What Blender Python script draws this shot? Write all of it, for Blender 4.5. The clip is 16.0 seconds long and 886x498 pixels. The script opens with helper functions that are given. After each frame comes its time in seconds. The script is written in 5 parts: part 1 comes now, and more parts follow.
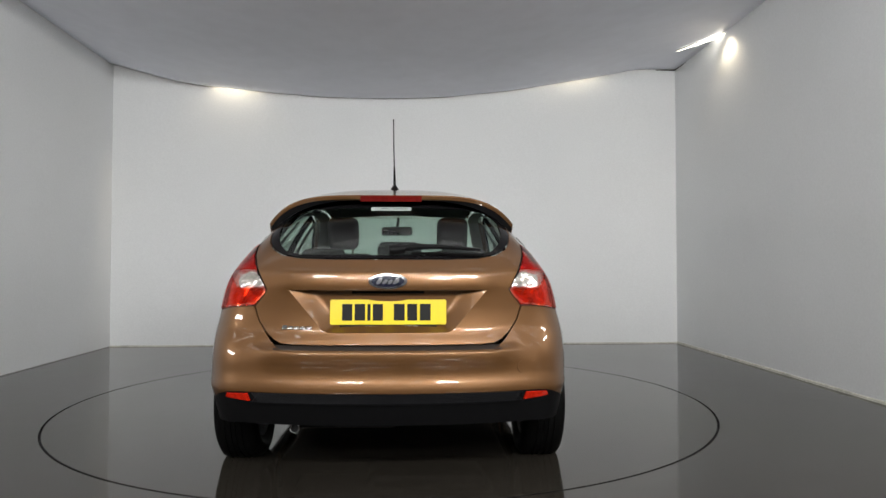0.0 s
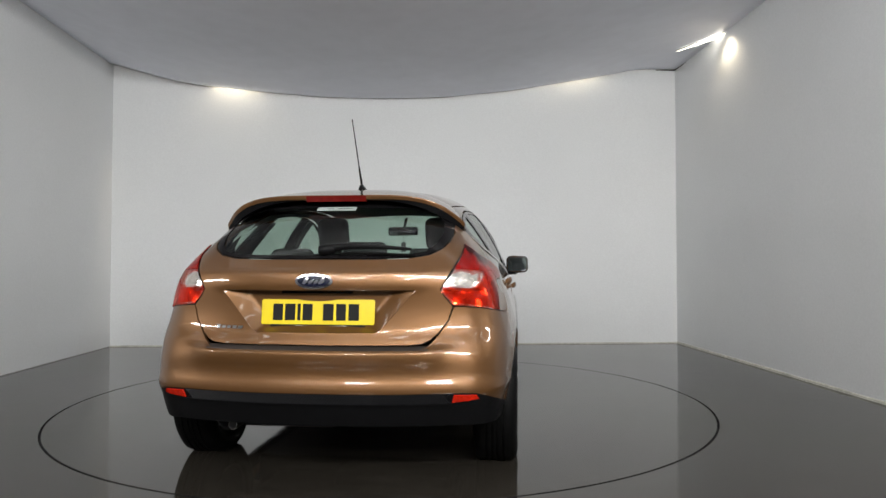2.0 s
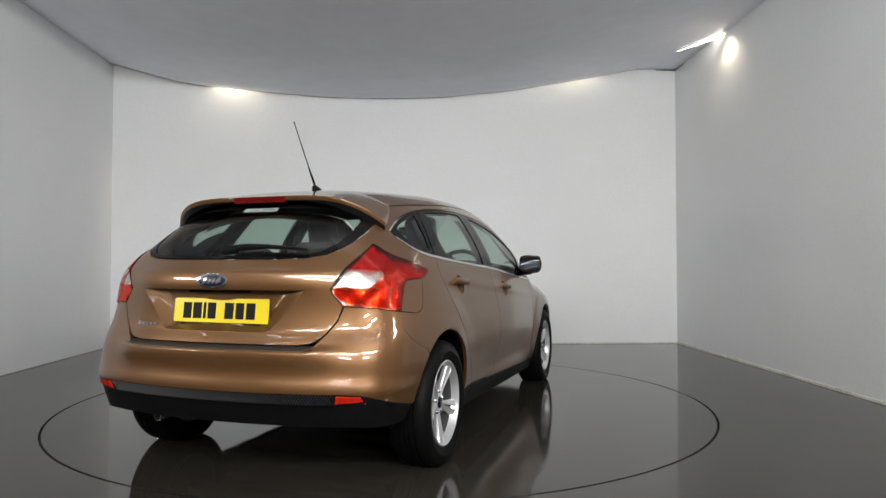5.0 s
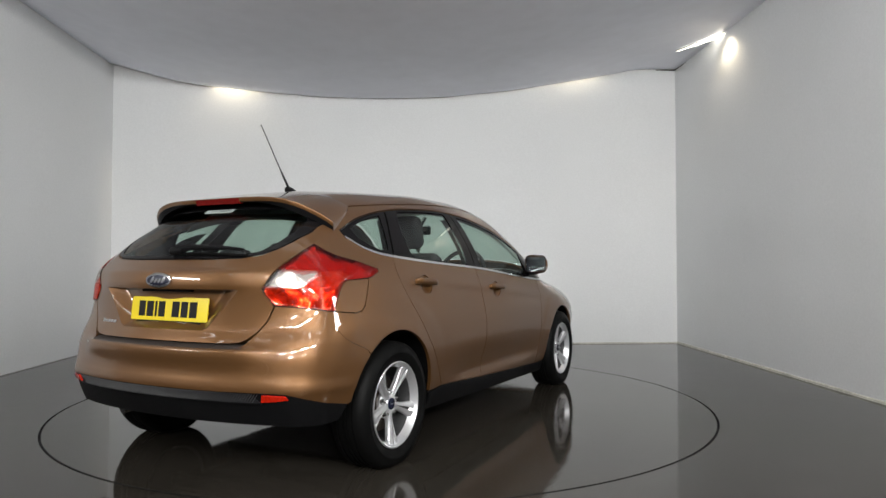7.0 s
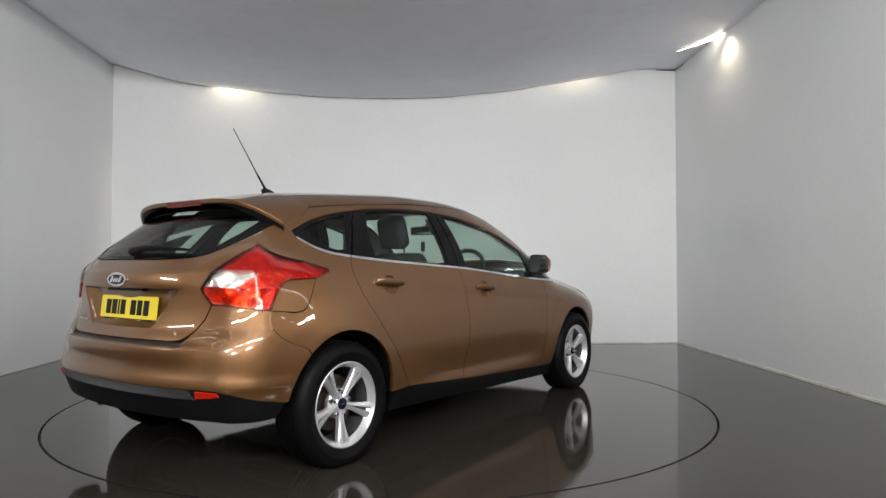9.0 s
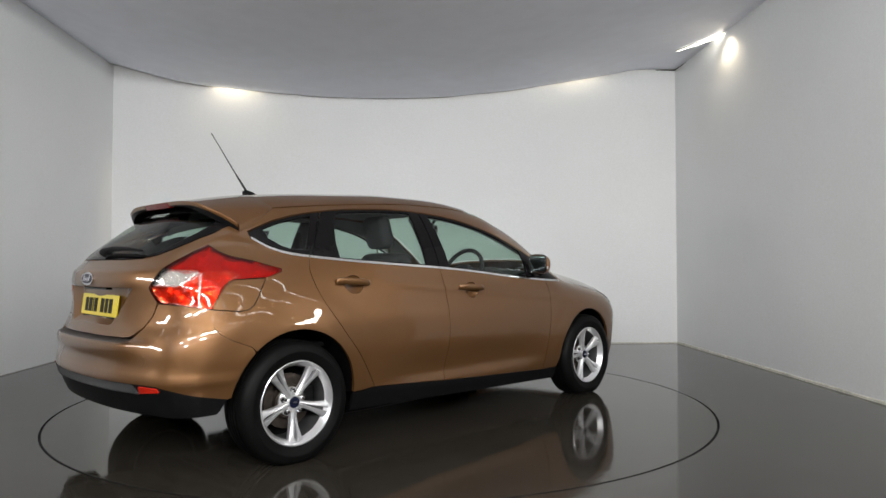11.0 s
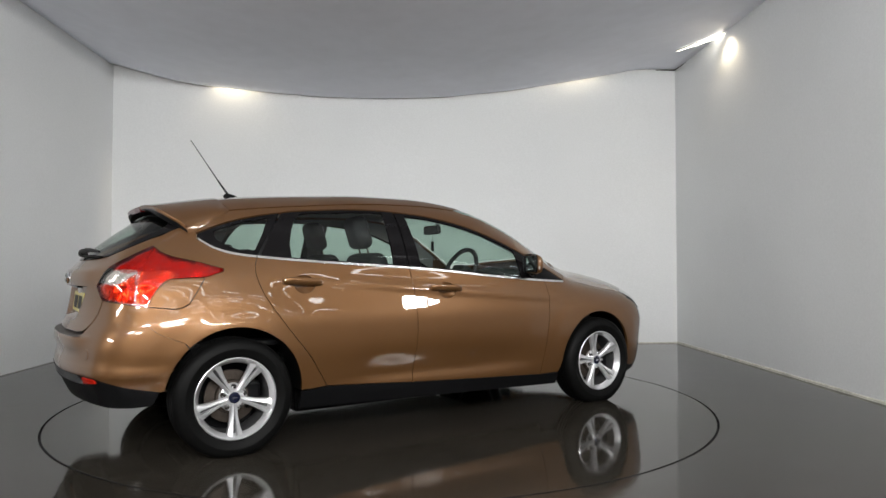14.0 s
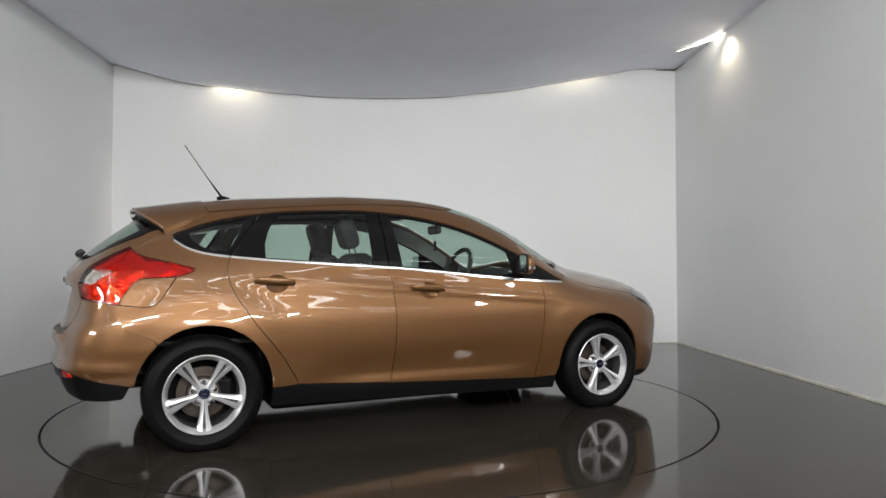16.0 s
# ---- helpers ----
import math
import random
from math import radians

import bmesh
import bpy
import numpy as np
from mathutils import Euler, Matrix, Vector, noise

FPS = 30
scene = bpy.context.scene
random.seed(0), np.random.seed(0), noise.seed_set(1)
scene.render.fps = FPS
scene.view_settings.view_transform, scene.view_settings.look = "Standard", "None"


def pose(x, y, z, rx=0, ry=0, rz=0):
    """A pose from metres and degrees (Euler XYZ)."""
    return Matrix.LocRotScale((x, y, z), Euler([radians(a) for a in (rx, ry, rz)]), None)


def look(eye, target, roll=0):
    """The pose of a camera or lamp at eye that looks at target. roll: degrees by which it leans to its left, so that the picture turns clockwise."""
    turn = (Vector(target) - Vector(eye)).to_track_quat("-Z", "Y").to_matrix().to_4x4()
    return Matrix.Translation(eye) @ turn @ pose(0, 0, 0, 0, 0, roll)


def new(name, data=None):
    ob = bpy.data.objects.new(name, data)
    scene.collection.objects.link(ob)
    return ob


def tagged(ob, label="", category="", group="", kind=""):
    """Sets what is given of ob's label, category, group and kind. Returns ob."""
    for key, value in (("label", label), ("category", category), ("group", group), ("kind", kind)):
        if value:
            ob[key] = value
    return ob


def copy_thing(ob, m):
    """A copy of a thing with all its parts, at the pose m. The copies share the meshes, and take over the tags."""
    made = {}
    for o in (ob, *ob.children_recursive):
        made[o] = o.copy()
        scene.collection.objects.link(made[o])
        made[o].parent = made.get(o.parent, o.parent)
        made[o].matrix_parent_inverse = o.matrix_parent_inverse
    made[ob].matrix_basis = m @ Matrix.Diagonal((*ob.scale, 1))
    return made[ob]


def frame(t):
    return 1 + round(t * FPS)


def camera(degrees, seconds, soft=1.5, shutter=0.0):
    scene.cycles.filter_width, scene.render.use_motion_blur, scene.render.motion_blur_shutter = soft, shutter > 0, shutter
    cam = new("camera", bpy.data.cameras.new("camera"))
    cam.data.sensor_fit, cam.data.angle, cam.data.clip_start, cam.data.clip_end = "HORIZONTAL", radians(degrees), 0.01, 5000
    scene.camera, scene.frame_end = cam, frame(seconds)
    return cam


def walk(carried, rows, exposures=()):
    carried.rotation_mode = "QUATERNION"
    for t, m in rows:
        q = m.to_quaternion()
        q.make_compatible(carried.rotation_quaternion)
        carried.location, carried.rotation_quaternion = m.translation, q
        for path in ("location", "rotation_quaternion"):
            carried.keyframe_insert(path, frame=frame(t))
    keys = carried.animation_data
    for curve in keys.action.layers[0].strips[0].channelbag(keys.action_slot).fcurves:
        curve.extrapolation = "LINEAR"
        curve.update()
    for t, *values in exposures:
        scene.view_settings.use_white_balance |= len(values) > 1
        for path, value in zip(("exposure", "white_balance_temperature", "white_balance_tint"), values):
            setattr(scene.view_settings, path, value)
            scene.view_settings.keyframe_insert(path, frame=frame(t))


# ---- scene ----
# ---------------------------------------------------------------- camera
YAW, PITCH = radians(4.301), radians(1.477)
EYE = Vector((0.0, -5.130, 0.993))
AIM = EYE + Vector((math.sin(YAW) * math.cos(PITCH), math.cos(YAW) * math.cos(PITCH), math.sin(PITCH)))
cam = camera(66.31, 16.0, soft=1.5)
walk(cam, [(0.0, look(EYE, AIM, 0.04)), (16.0, look(EYE, AIM, 0.04))],
     exposures=[(0.0, -0.14), (2.0, -0.13), (4.0, -0.11), (7.0, -0.02), (16.0, 0.0)])

# ---------------------------------------------------------------- world, lights, exposure
world = bpy.data.worlds.new("world")
scene.world = world
world.use_nodes = True
world.node_tree.nodes["Background"].inputs[0].default_value = (0.55, 0.6, 0.68, 1)
world.node_tree.nodes["Background"].inputs[1].default_value = 0.25
scene.view_settings.exposure = 0.0


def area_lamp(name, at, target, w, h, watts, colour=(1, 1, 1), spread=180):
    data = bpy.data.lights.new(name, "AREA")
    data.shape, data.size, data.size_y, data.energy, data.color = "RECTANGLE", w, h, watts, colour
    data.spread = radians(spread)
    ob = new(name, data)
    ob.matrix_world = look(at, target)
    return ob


def spot_lamp(name, at, target, watts, colour, angle, blend=0.6, radius=0.03):
    data = bpy.data.lights.new(name, "SPOT")
    data.energy, data.color, data.spot_size, data.spot_blend, data.shadow_soft_size = watts, colour, radians(angle), blend, radius
    ob = new(name, data)
    ob.matrix_world = look(at, target)
    return ob


# the light panels on both sides
area_lamp("panel_light_west", (-3.40, -2.75, 1.40), (0.0, -1.4, 1.4), 0.75, 0.10, 16, (1.0, 0.991, 0.965))
for y, z in ((-2.45, 2.06), (-2.77, 2.04)):
    area_lamp("panel_light_east", (3.38, y, z), (0.0, y + 1.0, 1.4), 0.27, 0.18, 11, (1.0, 0.991, 0.965))
# bare fill lamps added behind the camera for the hall's light
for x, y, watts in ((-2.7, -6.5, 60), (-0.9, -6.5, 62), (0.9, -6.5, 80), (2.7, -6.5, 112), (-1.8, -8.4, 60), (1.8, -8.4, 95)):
    area_lamp("hall_fill_lamp", (x, y, 2.85), (x * 0.4, 1.0, 1.5), 1.20, 0.045, watts, (1.0, 0.991, 0.965))
WARM = (1.0, 0.86, 0.62)
spot_lamp("downlight_back_west", (-1.98, 3.485, 3.50), (-1.98, 3.56, 2.6), 40, WARM, 118)
spot_lamp("downlight_back_east", (2.36, 3.405, 3.72), (2.36, 3.46, 2.6), 15, WARM, 140)
spot_lamp("downlight_east", (3.50, 1.90, 3.50), (3.68, 1.90, 2.6), 11, WARM, 130, 0.8, 0.05)

# ---------------------------------------------------------------- materials


def material(name, colour, rough=0.5, metal=0.0, coat=0.0, vary=0.1, scale=6.0, fine=60.0, bump=0.0, bump_scale=80.0, rough_vary=0.0,
             transmission=0.0, emit=None, strength=1.0, spec=0.5, coat_rough=0.03):
    m = bpy.data.materials.new(name)
    m.use_nodes = True
    nt = m.node_tree
    b = nt.nodes["Principled BSDF"]
    b.inputs["Roughness"].default_value, b.inputs["Metallic"].default_value = rough, metal
    b.inputs["Coat Weight"].default_value, b.inputs["Coat Roughness"].default_value = coat, coat_rough
    b.inputs["Transmission Weight"].default_value = transmission
    b.inputs["Specular IOR Level"].default_value = spec
    b.inputs["Base Color"].default_value = (*colour, 1)
    tc = nt.nodes.new("ShaderNodeTexCoord")
    if vary:
        n1, n2 = nt.nodes.new("ShaderNodeTexNoise"), nt.nodes.new("ShaderNodeTexNoise")
        n1.inputs["Scale"].default_value, n2.inputs["Scale"].default_value = scale, fine
        n1.inputs["Detail"].default_value = 4
        add = nt.nodes.new("ShaderNodeMath")
        add.operation = "ADD"
        ramp = nt.nodes.new("ShaderNodeMapRange")
        ramp.inputs["From Min"].default_value, ramp.inputs["From Max"].default_value = 0.6, 1.4
        ramp.inputs["To Min"].default_value, ramp.inputs["To Max"].default_value = 1 - vary, 1 + vary
        mul = nt.nodes.new("ShaderNodeVectorMath")
        mul.operation = "SCALE"
        mul.inputs[0].default_value = colour
        for n in (n1, n2):
            nt.links.new(tc.outputs["Object"], n.inputs["Vector"])
        nt.links.new(n1.outputs["Fac"], add.inputs[0])
        nt.links.new(n2.outputs["Fac"], add.inputs[1])
        nt.links.new(add.outputs[0], ramp.inputs["Value"])
        nt.links.new(ramp.outputs[0], mul.inputs["Scale"])
        nt.links.new(mul.outputs[0], b.inputs["Base Color"])
        if rough_vary:
            rr = nt.nodes.new("ShaderNodeMapRange")
            rr.inputs["From Min"].default_value, rr.inputs["From Max"].default_value = 0.3, 0.7
            rr.inputs["To Min"].default_value, rr.inputs["To Max"].default_value = max(rough - rough_vary, 0.01), rough + rough_vary
            nt.links.new(n1.outputs["Fac"], rr.inputs["Value"])
            nt.links.new(rr.outputs[0], b.inputs["Roughness"])
    if bump:
        nb, bp = nt.nodes.new("ShaderNodeTexNoise"), nt.nodes.new("ShaderNodeBump")
        nb.inputs["Scale"].default_value, nb.inputs["Detail"].default_value = bump_scale, 3
        bp.inputs["Strength"].default_value, bp.inputs["Distance"].default_value = bump, 0.004
        nt.links.new(tc.outputs["Object"], nb.inputs["Vector"])
        nt.links.new(nb.outputs["Fac"], bp.inputs["Height"])
        nt.links.new(bp.outputs[0], b.inputs["Normal"])
    if emit:
        b.inputs["Emission Color"].default_value = (*emit, 1)
        b.inputs["Emission Strength"].default_value = strength
    return m


def glass_material(name, tint, gloss=0.06):
    """Thin pane: tinted see-through with a sharp gloss by Fresnel."""
    m = bpy.data.materials.new(name)
    m.use_nodes = True
    nt = m.node_tree
    nt.nodes.remove(nt.nodes["Principled BSDF"])
    tr, gl, mix, lw, pw, mr = (nt.nodes.new(k) for k in ("ShaderNodeBsdfTransparent", "ShaderNodeBsdfGlossy", "ShaderNodeMixShader", "ShaderNodeLayerWeight", "ShaderNodeMath", "ShaderNodeMapRange"))
    tr.inputs[0].default_value = (*tint, 1)
    gl.inputs["Roughness"].default_value = 0.02
    lw.inputs["Blend"].default_value = 0.5
    pw.operation = "POWER"
    pw.inputs[1].default_value = 5.0
    mr.inputs["To Min"].default_value, mr.inputs["To Max"].default_value = gloss, 0.9
    nt.links.new(lw.outputs["Facing"], pw.inputs[0])
    nt.links.new(pw.outputs[0], mr.inputs["Value"])
    nt.links.new(mr.outputs[0], mix.inputs[0])
    nt.links.new(tr.outputs[0], mix.inputs[1])
    nt.links.new(gl.outputs[0], mix.inputs[2])
    nt.links.new(mix.outputs[0], nt.nodes["Material Output"].inputs[0])
    return m


WALL = material("white_wall_paint", (0.80, 0.81, 0.815), 0.5, vary=0.05, scale=0.7, fine=55, bump=0.03, bump_scale=60)
CEIL = material("ceiling_sheet", (0.845, 0.86, 0.93), 0.7, vary=0.04, scale=0.8, fine=5)
FLOOR = material("dark_epoxy", (0.027, 0.0235, 0.019), 0.075, vary=0.25, scale=1.2, fine=14, rough_vary=0.03, spec=0.32, bump=0.16, bump_scale=6)
HALL = material("hall_wall", (0.42, 0.42, 0.42), 0.7, vary=0.12, scale=1.5)
GAP = material("dark_gap", (0.006, 0.006, 0.006), 0.6, vary=0)
PAINT = material("bronze_metallic_paint", (0.155, 0.0715, 0.0230), 0.40, metal=0.60, coat=1.0, vary=0.07, scale=900, fine=2200, coat_rough=0.015)
BLACK = material("black_grained_plastic", (0.0045, 0.0045, 0.005), 0.42, spec=0.12, vary=0.15, scale=20, bump=0.15, bump_scale=500)
GLOSSBLACK = material("black_gloss_trim", (0.006, 0.0055, 0.006), 0.10, vary=0.1, spec=0.14)
CHROME = material("chrome", (0.78, 0.78, 0.79), 0.10, metal=1.0, vary=0.03)
STRIP = material("brushed_chrome", (0.90, 0.90, 0.90), 0.24, metal=1.0, vary=0.03)
DARKLENS = material("smoked_lamp_lens", (0.10, 0.10, 0.105), 0.10, metal=0.3, vary=0.3, scale=14, fine=50, coat=1.0)
MIRROR = material("silvered_mirror", (0.66, 0.70, 0.70), 0.03, metal=1.0, vary=0)
QUILT = material("black_quilted_plastic", (0.014, 0.014, 0.0155), 0.38, vary=0.15, scale=20)
LIP = material("brown_black_lip", (0.034, 0.027, 0.023), 0.5, vary=0.2, scale=20, bump=0.1, bump_scale=400)
ALLOY = material("silver_alloy", (0.72, 0.72, 0.735), 0.29, metal=0.78, vary=0.05, coat=0.5)
TYRE = material("tyre_rubber", (0.0035, 0.0035, 0.0035), 0.5, spec=0.09, vary=0.2, scale=12, bump=0.1, bump_scale=150)
REFLEXRED = material("red_reflex_lens", (0.42, 0.012, 0.003), 0.08, spec=0.3, bump=0.3, bump_scale=220, vary=0.45, scale=40, fine=120, coat=0.6)
DIMRED = material("dark_red_lens", (0.11, 0.006, 0.005), 0.12, spec=0.3, vary=0.2, scale=30, coat=0.4)
CLEARLENS = material("clear_lamp_lens", (0.66, 0.60, 0.56), 0.14, metal=0.4, vary=0.2, scale=40, fine=120, coat=1.0)
PLATE = material("yellow_plate", (0.70, 0.545, 0.004), 0.28, vary=0.03, coat=0.6)
INK = material("black_print", (0.008, 0.008, 0.008), 0.5, vary=0, spec=0.15)
WHITE = material("white_print", (0.75, 0.76, 0.76), 0.4, vary=0.03)
# white sticker darkened to look seen through the tinted glass
STICKER = material("glass_dimmed_sticker", (0.36, 0.40, 0.39), 0.4, vary=0.05)
BLUE = material("dark_blue_enamel", (0.004, 0.006, 0.022), 0.25, vary=0.05, spec=0.3, coat=0.25)
TRIM = material("dark_cabin_plastic", (0.014, 0.014, 0.015), 0.6, vary=0.15, scale=8)
CLOTH = material("charcoal_seat_cloth", (0.016, 0.016, 0.018), 0.9, vary=0.25, scale=15, bump=0.2, bump_scale=400)
LINER = material("grey_headliner", (0.30, 0.30, 0.28), 0.9, vary=0.06)
STEEL = material("brake_steel", (0.075, 0.060, 0.050), 0.45, metal=0.8, vary=0.25, scale=20)
LAMPRED = glass_material("red_lamp_lens", (0.80, 0.055, 0.025), 0.05)
LAMPORANGE = glass_material("orange_red_lamp_lens", (0.94, 0.145, 0.06), 0.05)
LAMPCLEAR = glass_material("clear_lamp_cover", (0.86, 0.84, 0.81), 0.06)
BOWL = material("silvered_lamp_bowl", (0.88, 0.87, 0.86), 0.18, metal=0.75, vary=0.25, scale=30, fine=120, bump=0.35, bump_scale=60)
GLASS = glass_material("green_tinted_glass", (0.64, 0.76, 0.70))
REARGLASS = glass_material("rear_tinted_glass", (0.60, 0.72, 0.66))
# alloy darkened for the shade inside the wheel
BARREL = material("shade_darkened_alloy", (0.09, 0.09, 0.092), 0.5, metal=0.6, vary=0.15)
SEAL = material("offwhite_sealant", (0.55, 0.54, 0.48), 0.6, vary=0.35, scale=3, fine=40)
GRIME = material("grey_joint_trim", (0.30, 0.30, 0.29), 0.6, vary=0.3, scale=4, fine=40)
LENS = material("lit_downlight_lens", (0.9, 0.9, 0.9), 0.4, vary=0, emit=(1.0, 0.93, 0.78), strength=5.0)
TUBE = material("lit_strip", (0.9, 0.9, 0.9), 0.5, vary=0, emit=(0.96, 0.98, 1.0), strength=13.0)

# ---------------------------------------------------------------- mesh helpers


def mesh_object(name, verts, faces, mat, parent=None, smooth=False, normals=None):
    me = bpy.data.meshes.new(name)
    me.from_pydata([tuple(v) for v in verts], [], [tuple(f) for f in faces])
    me.materials.append(mat)
    if smooth:
        me.polygons.foreach_set("use_smooth", [True] * len(me.polygons))
    me.update()
    if normals is not None:
        me.normals_split_custom_set_from_vertices([tuple(n) for n in normals])
    ob = new(name, me)
    ob.parent = parent
    return ob


def part(name, bm, mat, parent=None, label="", smooth=False):
    """Links a bmesh as one mesh object under a thing or a part."""
    bmesh.ops.recalc_face_normals(bm, faces=bm.faces)
    me = bpy.data.meshes.new(name)
    bm.to_mesh(me)
    bm.free()
    me.materials.append(mat)
    if smooth:
        me.polygons.foreach_set("use_smooth", [True] * len(me.polygons))
        me.set_sharp_from_angle(angle=radians(38))
    ob = new(name, me)
    ob.parent = parent
    if label:
        ob["label"] = label
    return ob


def add_box(bm, lo, hi, bevel=0.0, m=None, seg=2):
    made = bmesh.ops.create_cube(bm, size=1.0)["verts"]
    c, s = (Vector(lo) + Vector(hi)) / 2, Vector(hi) - Vector(lo)
    for v in made:
        v.co = Vector((v.co.x * s.x, v.co.y * s.y, v.co.z * s.z)) + c
    if bevel:
        edges = {e for v in made for e in v.link_edges}
        out = bmesh.ops.bevel(bm, geom=list(edges), offset=bevel, segments=seg, affect="EDGES", profile=0.5)
        made = list({v for f in out["faces"] for v in f.verts} | {v for v in made if v.is_valid})
    if m is not None:
        for v in made:
            v.co = m @ v.co
    return made


def box_bm(lo, hi, bevel=0.0, m=None, seg=2):
    bm = bmesh.new()
    add_box(bm, lo, hi, bevel, m, seg)
    return bm


def lathe_bm(profile, steps=48, axis="x", full=True):
    """Turns a profile of (along, radius) round the axis through the origin."""
    bm = bmesh.new()
    rings = []
    for i in range(steps):
        a = 2 * math.pi * i / steps
        ring = []
        for u, r in profile:
            c, s = r * math.cos(a), r * math.sin(a)
            ring.append(bm.verts.new({"x": (u, c, s), "y": (c, u, s), "z": (c, s, u)}[axis]))
        rings.append(ring)
    for i in range(steps):
        a, b = rings[i], rings[(i + 1) % steps]
        for j in range(len(profile) - 1):
            bm.faces.new((a[j], a[j + 1], b[j + 1], b[j]))
    bmesh.ops.remove_doubles(bm, verts=bm.verts, dist=1e-5)
    return bm


def tube_bm(points, radius, sides=10):
    """A round rod along points; radius is one number or one a point."""
    bm = bmesh.new()
    pts = [Vector(p) for p in points]
    rad = radius if isinstance(radius, (list, tuple)) else [radius] * len(pts)
    rings = []
    for i, p in enumerate(pts):
        d = (pts[min(i + 1, len(pts) - 1)] - pts[max(i - 1, 0)]).normalized()
        u = d.cross(Vector((0, 0, 1)) if abs(d.z) < 0.9 else Vector((1, 0, 0))).normalized()
        v = d.cross(u)
        rings.append([bm.verts.new(p + rad[i] * (u * math.cos(2 * math.pi * k / sides) + v * math.sin(2 * math.pi * k / sides))) for k in range(sides)])
    for a, b in zip(rings, rings[1:]):
        for k in range(sides):
            bm.faces.new((a[k], a[(k + 1) % sides], b[(k + 1) % sides], b[k]))
    bm.faces.new(rings[0][::-1])
    bm.faces.new(rings[-1])
    return bm


def extrude_bm(poly, axis, lo, hi, bevel=0.0):
    """A prism of a 2D outline: axis x takes (y, z), axis y takes (x, z), axis z takes (x, y)."""
    bm = bmesh.new()
    put = {"x": lambda p, d: (d, p[0], p[1]), "y": lambda p, d: (p[0], d, p[1]), "z": lambda p, d: (p[0], p[1], d)}[axis]
    a = [bm.verts.new(put(p, lo)) for p in poly]
    b = [bm.verts.new(put(p, hi)) for p in poly]
    n = len(poly)
    bm.faces.new(a)
    bm.faces.new(b[::-1])
    for i in range(n):
        bm.faces.new((a[i], b[i], b[(i + 1) % n], a[(i + 1) % n]))
    if bevel:
        bmesh.ops.bevel(bm, geom=bm.edges[:], offset=bevel, segments=2, affect="EDGES", profile=0.5)
    return bm


def rounded(w, h, r, n=6):
    out = []
    for cx, cy, a0 in ((w - r, h - r, 0), (-w + r, h - r, 90), (-w + r, -h + r, 180), (w - r, -h + r, 270)):
        out += [(cx + r * math.cos(radians(a0 + 90 * k / n)), cy + r * math.sin(radians(a0 + 90 * k / n))) for k in range(n + 1)]
    return out


def smooth_line(points, n=8, closed=False):
    """A Catmull-Rom line through 2D points."""
    p = [np.array(q, float) for q in points]
    out, m = [], len(p)
    for i in range(m if closed else m - 1):
        a, b, c, d = ((p[(i + k) % m] for k in (-1, 0, 1, 2)) if closed else (p[max(i - 1, 0)], p[i], p[i + 1], p[min(i + 2, m - 1)]))
        for k in range(n):
            t = k / n
            out.append(0.5 * (2 * b + (c - a) * t + (2 * a - 5 * b + 4 * c - d) * t * t + (3 * b - a - 3 * c + d) * t ** 3))
    if not closed:
        out.append(p[-1])
    return [tuple(q) for q in out]


# ---------------------------------------------------------------- the room
RING, GAPW = 2.280, 0.012


def rect_with_hole(name, x0, x1, y0, y1, r, mat):
    import_pts = [(x0, y0), (x1, y0), (x1, y1), (x0, y1)]
    n = 128
    circle = [(r * math.cos(2 * math.pi * i / n), r * math.sin(2 * math.pi * i / n)) for i in range(n)]
    bm = bmesh.new()
    outer = [bm.verts.new((*p, 0)) for p in import_pts]
    inner = [bm.verts.new((*p, 0)) for p in circle]
    edges = [bm.edges.new((outer[i], outer[(i + 1) % 4])) for i in range(4)] + [bm.edges.new((inner[i], inner[(i + 1) % n])) for i in range(n)]
    bmesh.ops.triangle_fill(bm, edges=edges, use_beauty=True)
    for i in range(n):
        a, b = inner[i], inner[(i + 1) % n]
        c, d = bm.verts.new((b.co.x, b.co.y, -0.06)), bm.verts.new((a.co.x, a.co.y, -0.06))
        bm.faces.new((a, b, c, d))
    return tagged(part(name, bm, mat), "dark grey glossy epoxy floor with a round turntable cut", "floor", kind="structure")


rect_with_hole("floor", -9.0, 9.0, -20.0, 4.2, RING, FLOOR)
pit = tagged(part("floor_pit", lathe_bm([(-0.055, 0.0), (-0.055, RING + 0.05)], 64, "z"), GAP), "dark pit under the turntable gap", "floor", kind="structure")


def wall_slab(name, a, b, z0, z1, thick, mat, label):
    """A wall whose inner face runs from a to b; it thickens to the right of that way."""
    a, b = Vector((*a, 0)), Vector((*b, 0))
    d = (b - a).normalized()
    n = Vector((d.y, -d.x, 0)) * thick
    bm = bmesh.new()
    lo = [bm.verts.new((p.x, p.y, z0)) for p in (a, b, b + n, a + n)]
    hi = [bm.verts.new((p.x, p.y, z1)) for p in (a, b, b + n, a + n)]
    bm.faces.new(lo[::-1])
    bm.faces.new(hi)
    for i in range(4):
        bm.faces.new((lo[i], lo[(i + 1) % 4], hi[(i + 1) % 4], hi[i]))
    return tagged(part(name, bm, mat), label, "wall", kind="structure")


CL, CR = (-3.466, 3.543), (3.699, 3.456)
FL, FR = (-3.57, -1.45), (3.51, -1.45)
wall_slab("wall_north", CR, CL, 0.0, 3.80, 0.15, WALL, "white painted flat back wall lit from above")
wall_slab("wall_west", CL, FL, 0.0, 3.80, 0.15, WALL, "white painted flat side wall with faint joints")
wall_slab("wall_east", FR, CR, 0.0, 3.80, 0.15, WALL, "white painted flat side wall with faint joints")


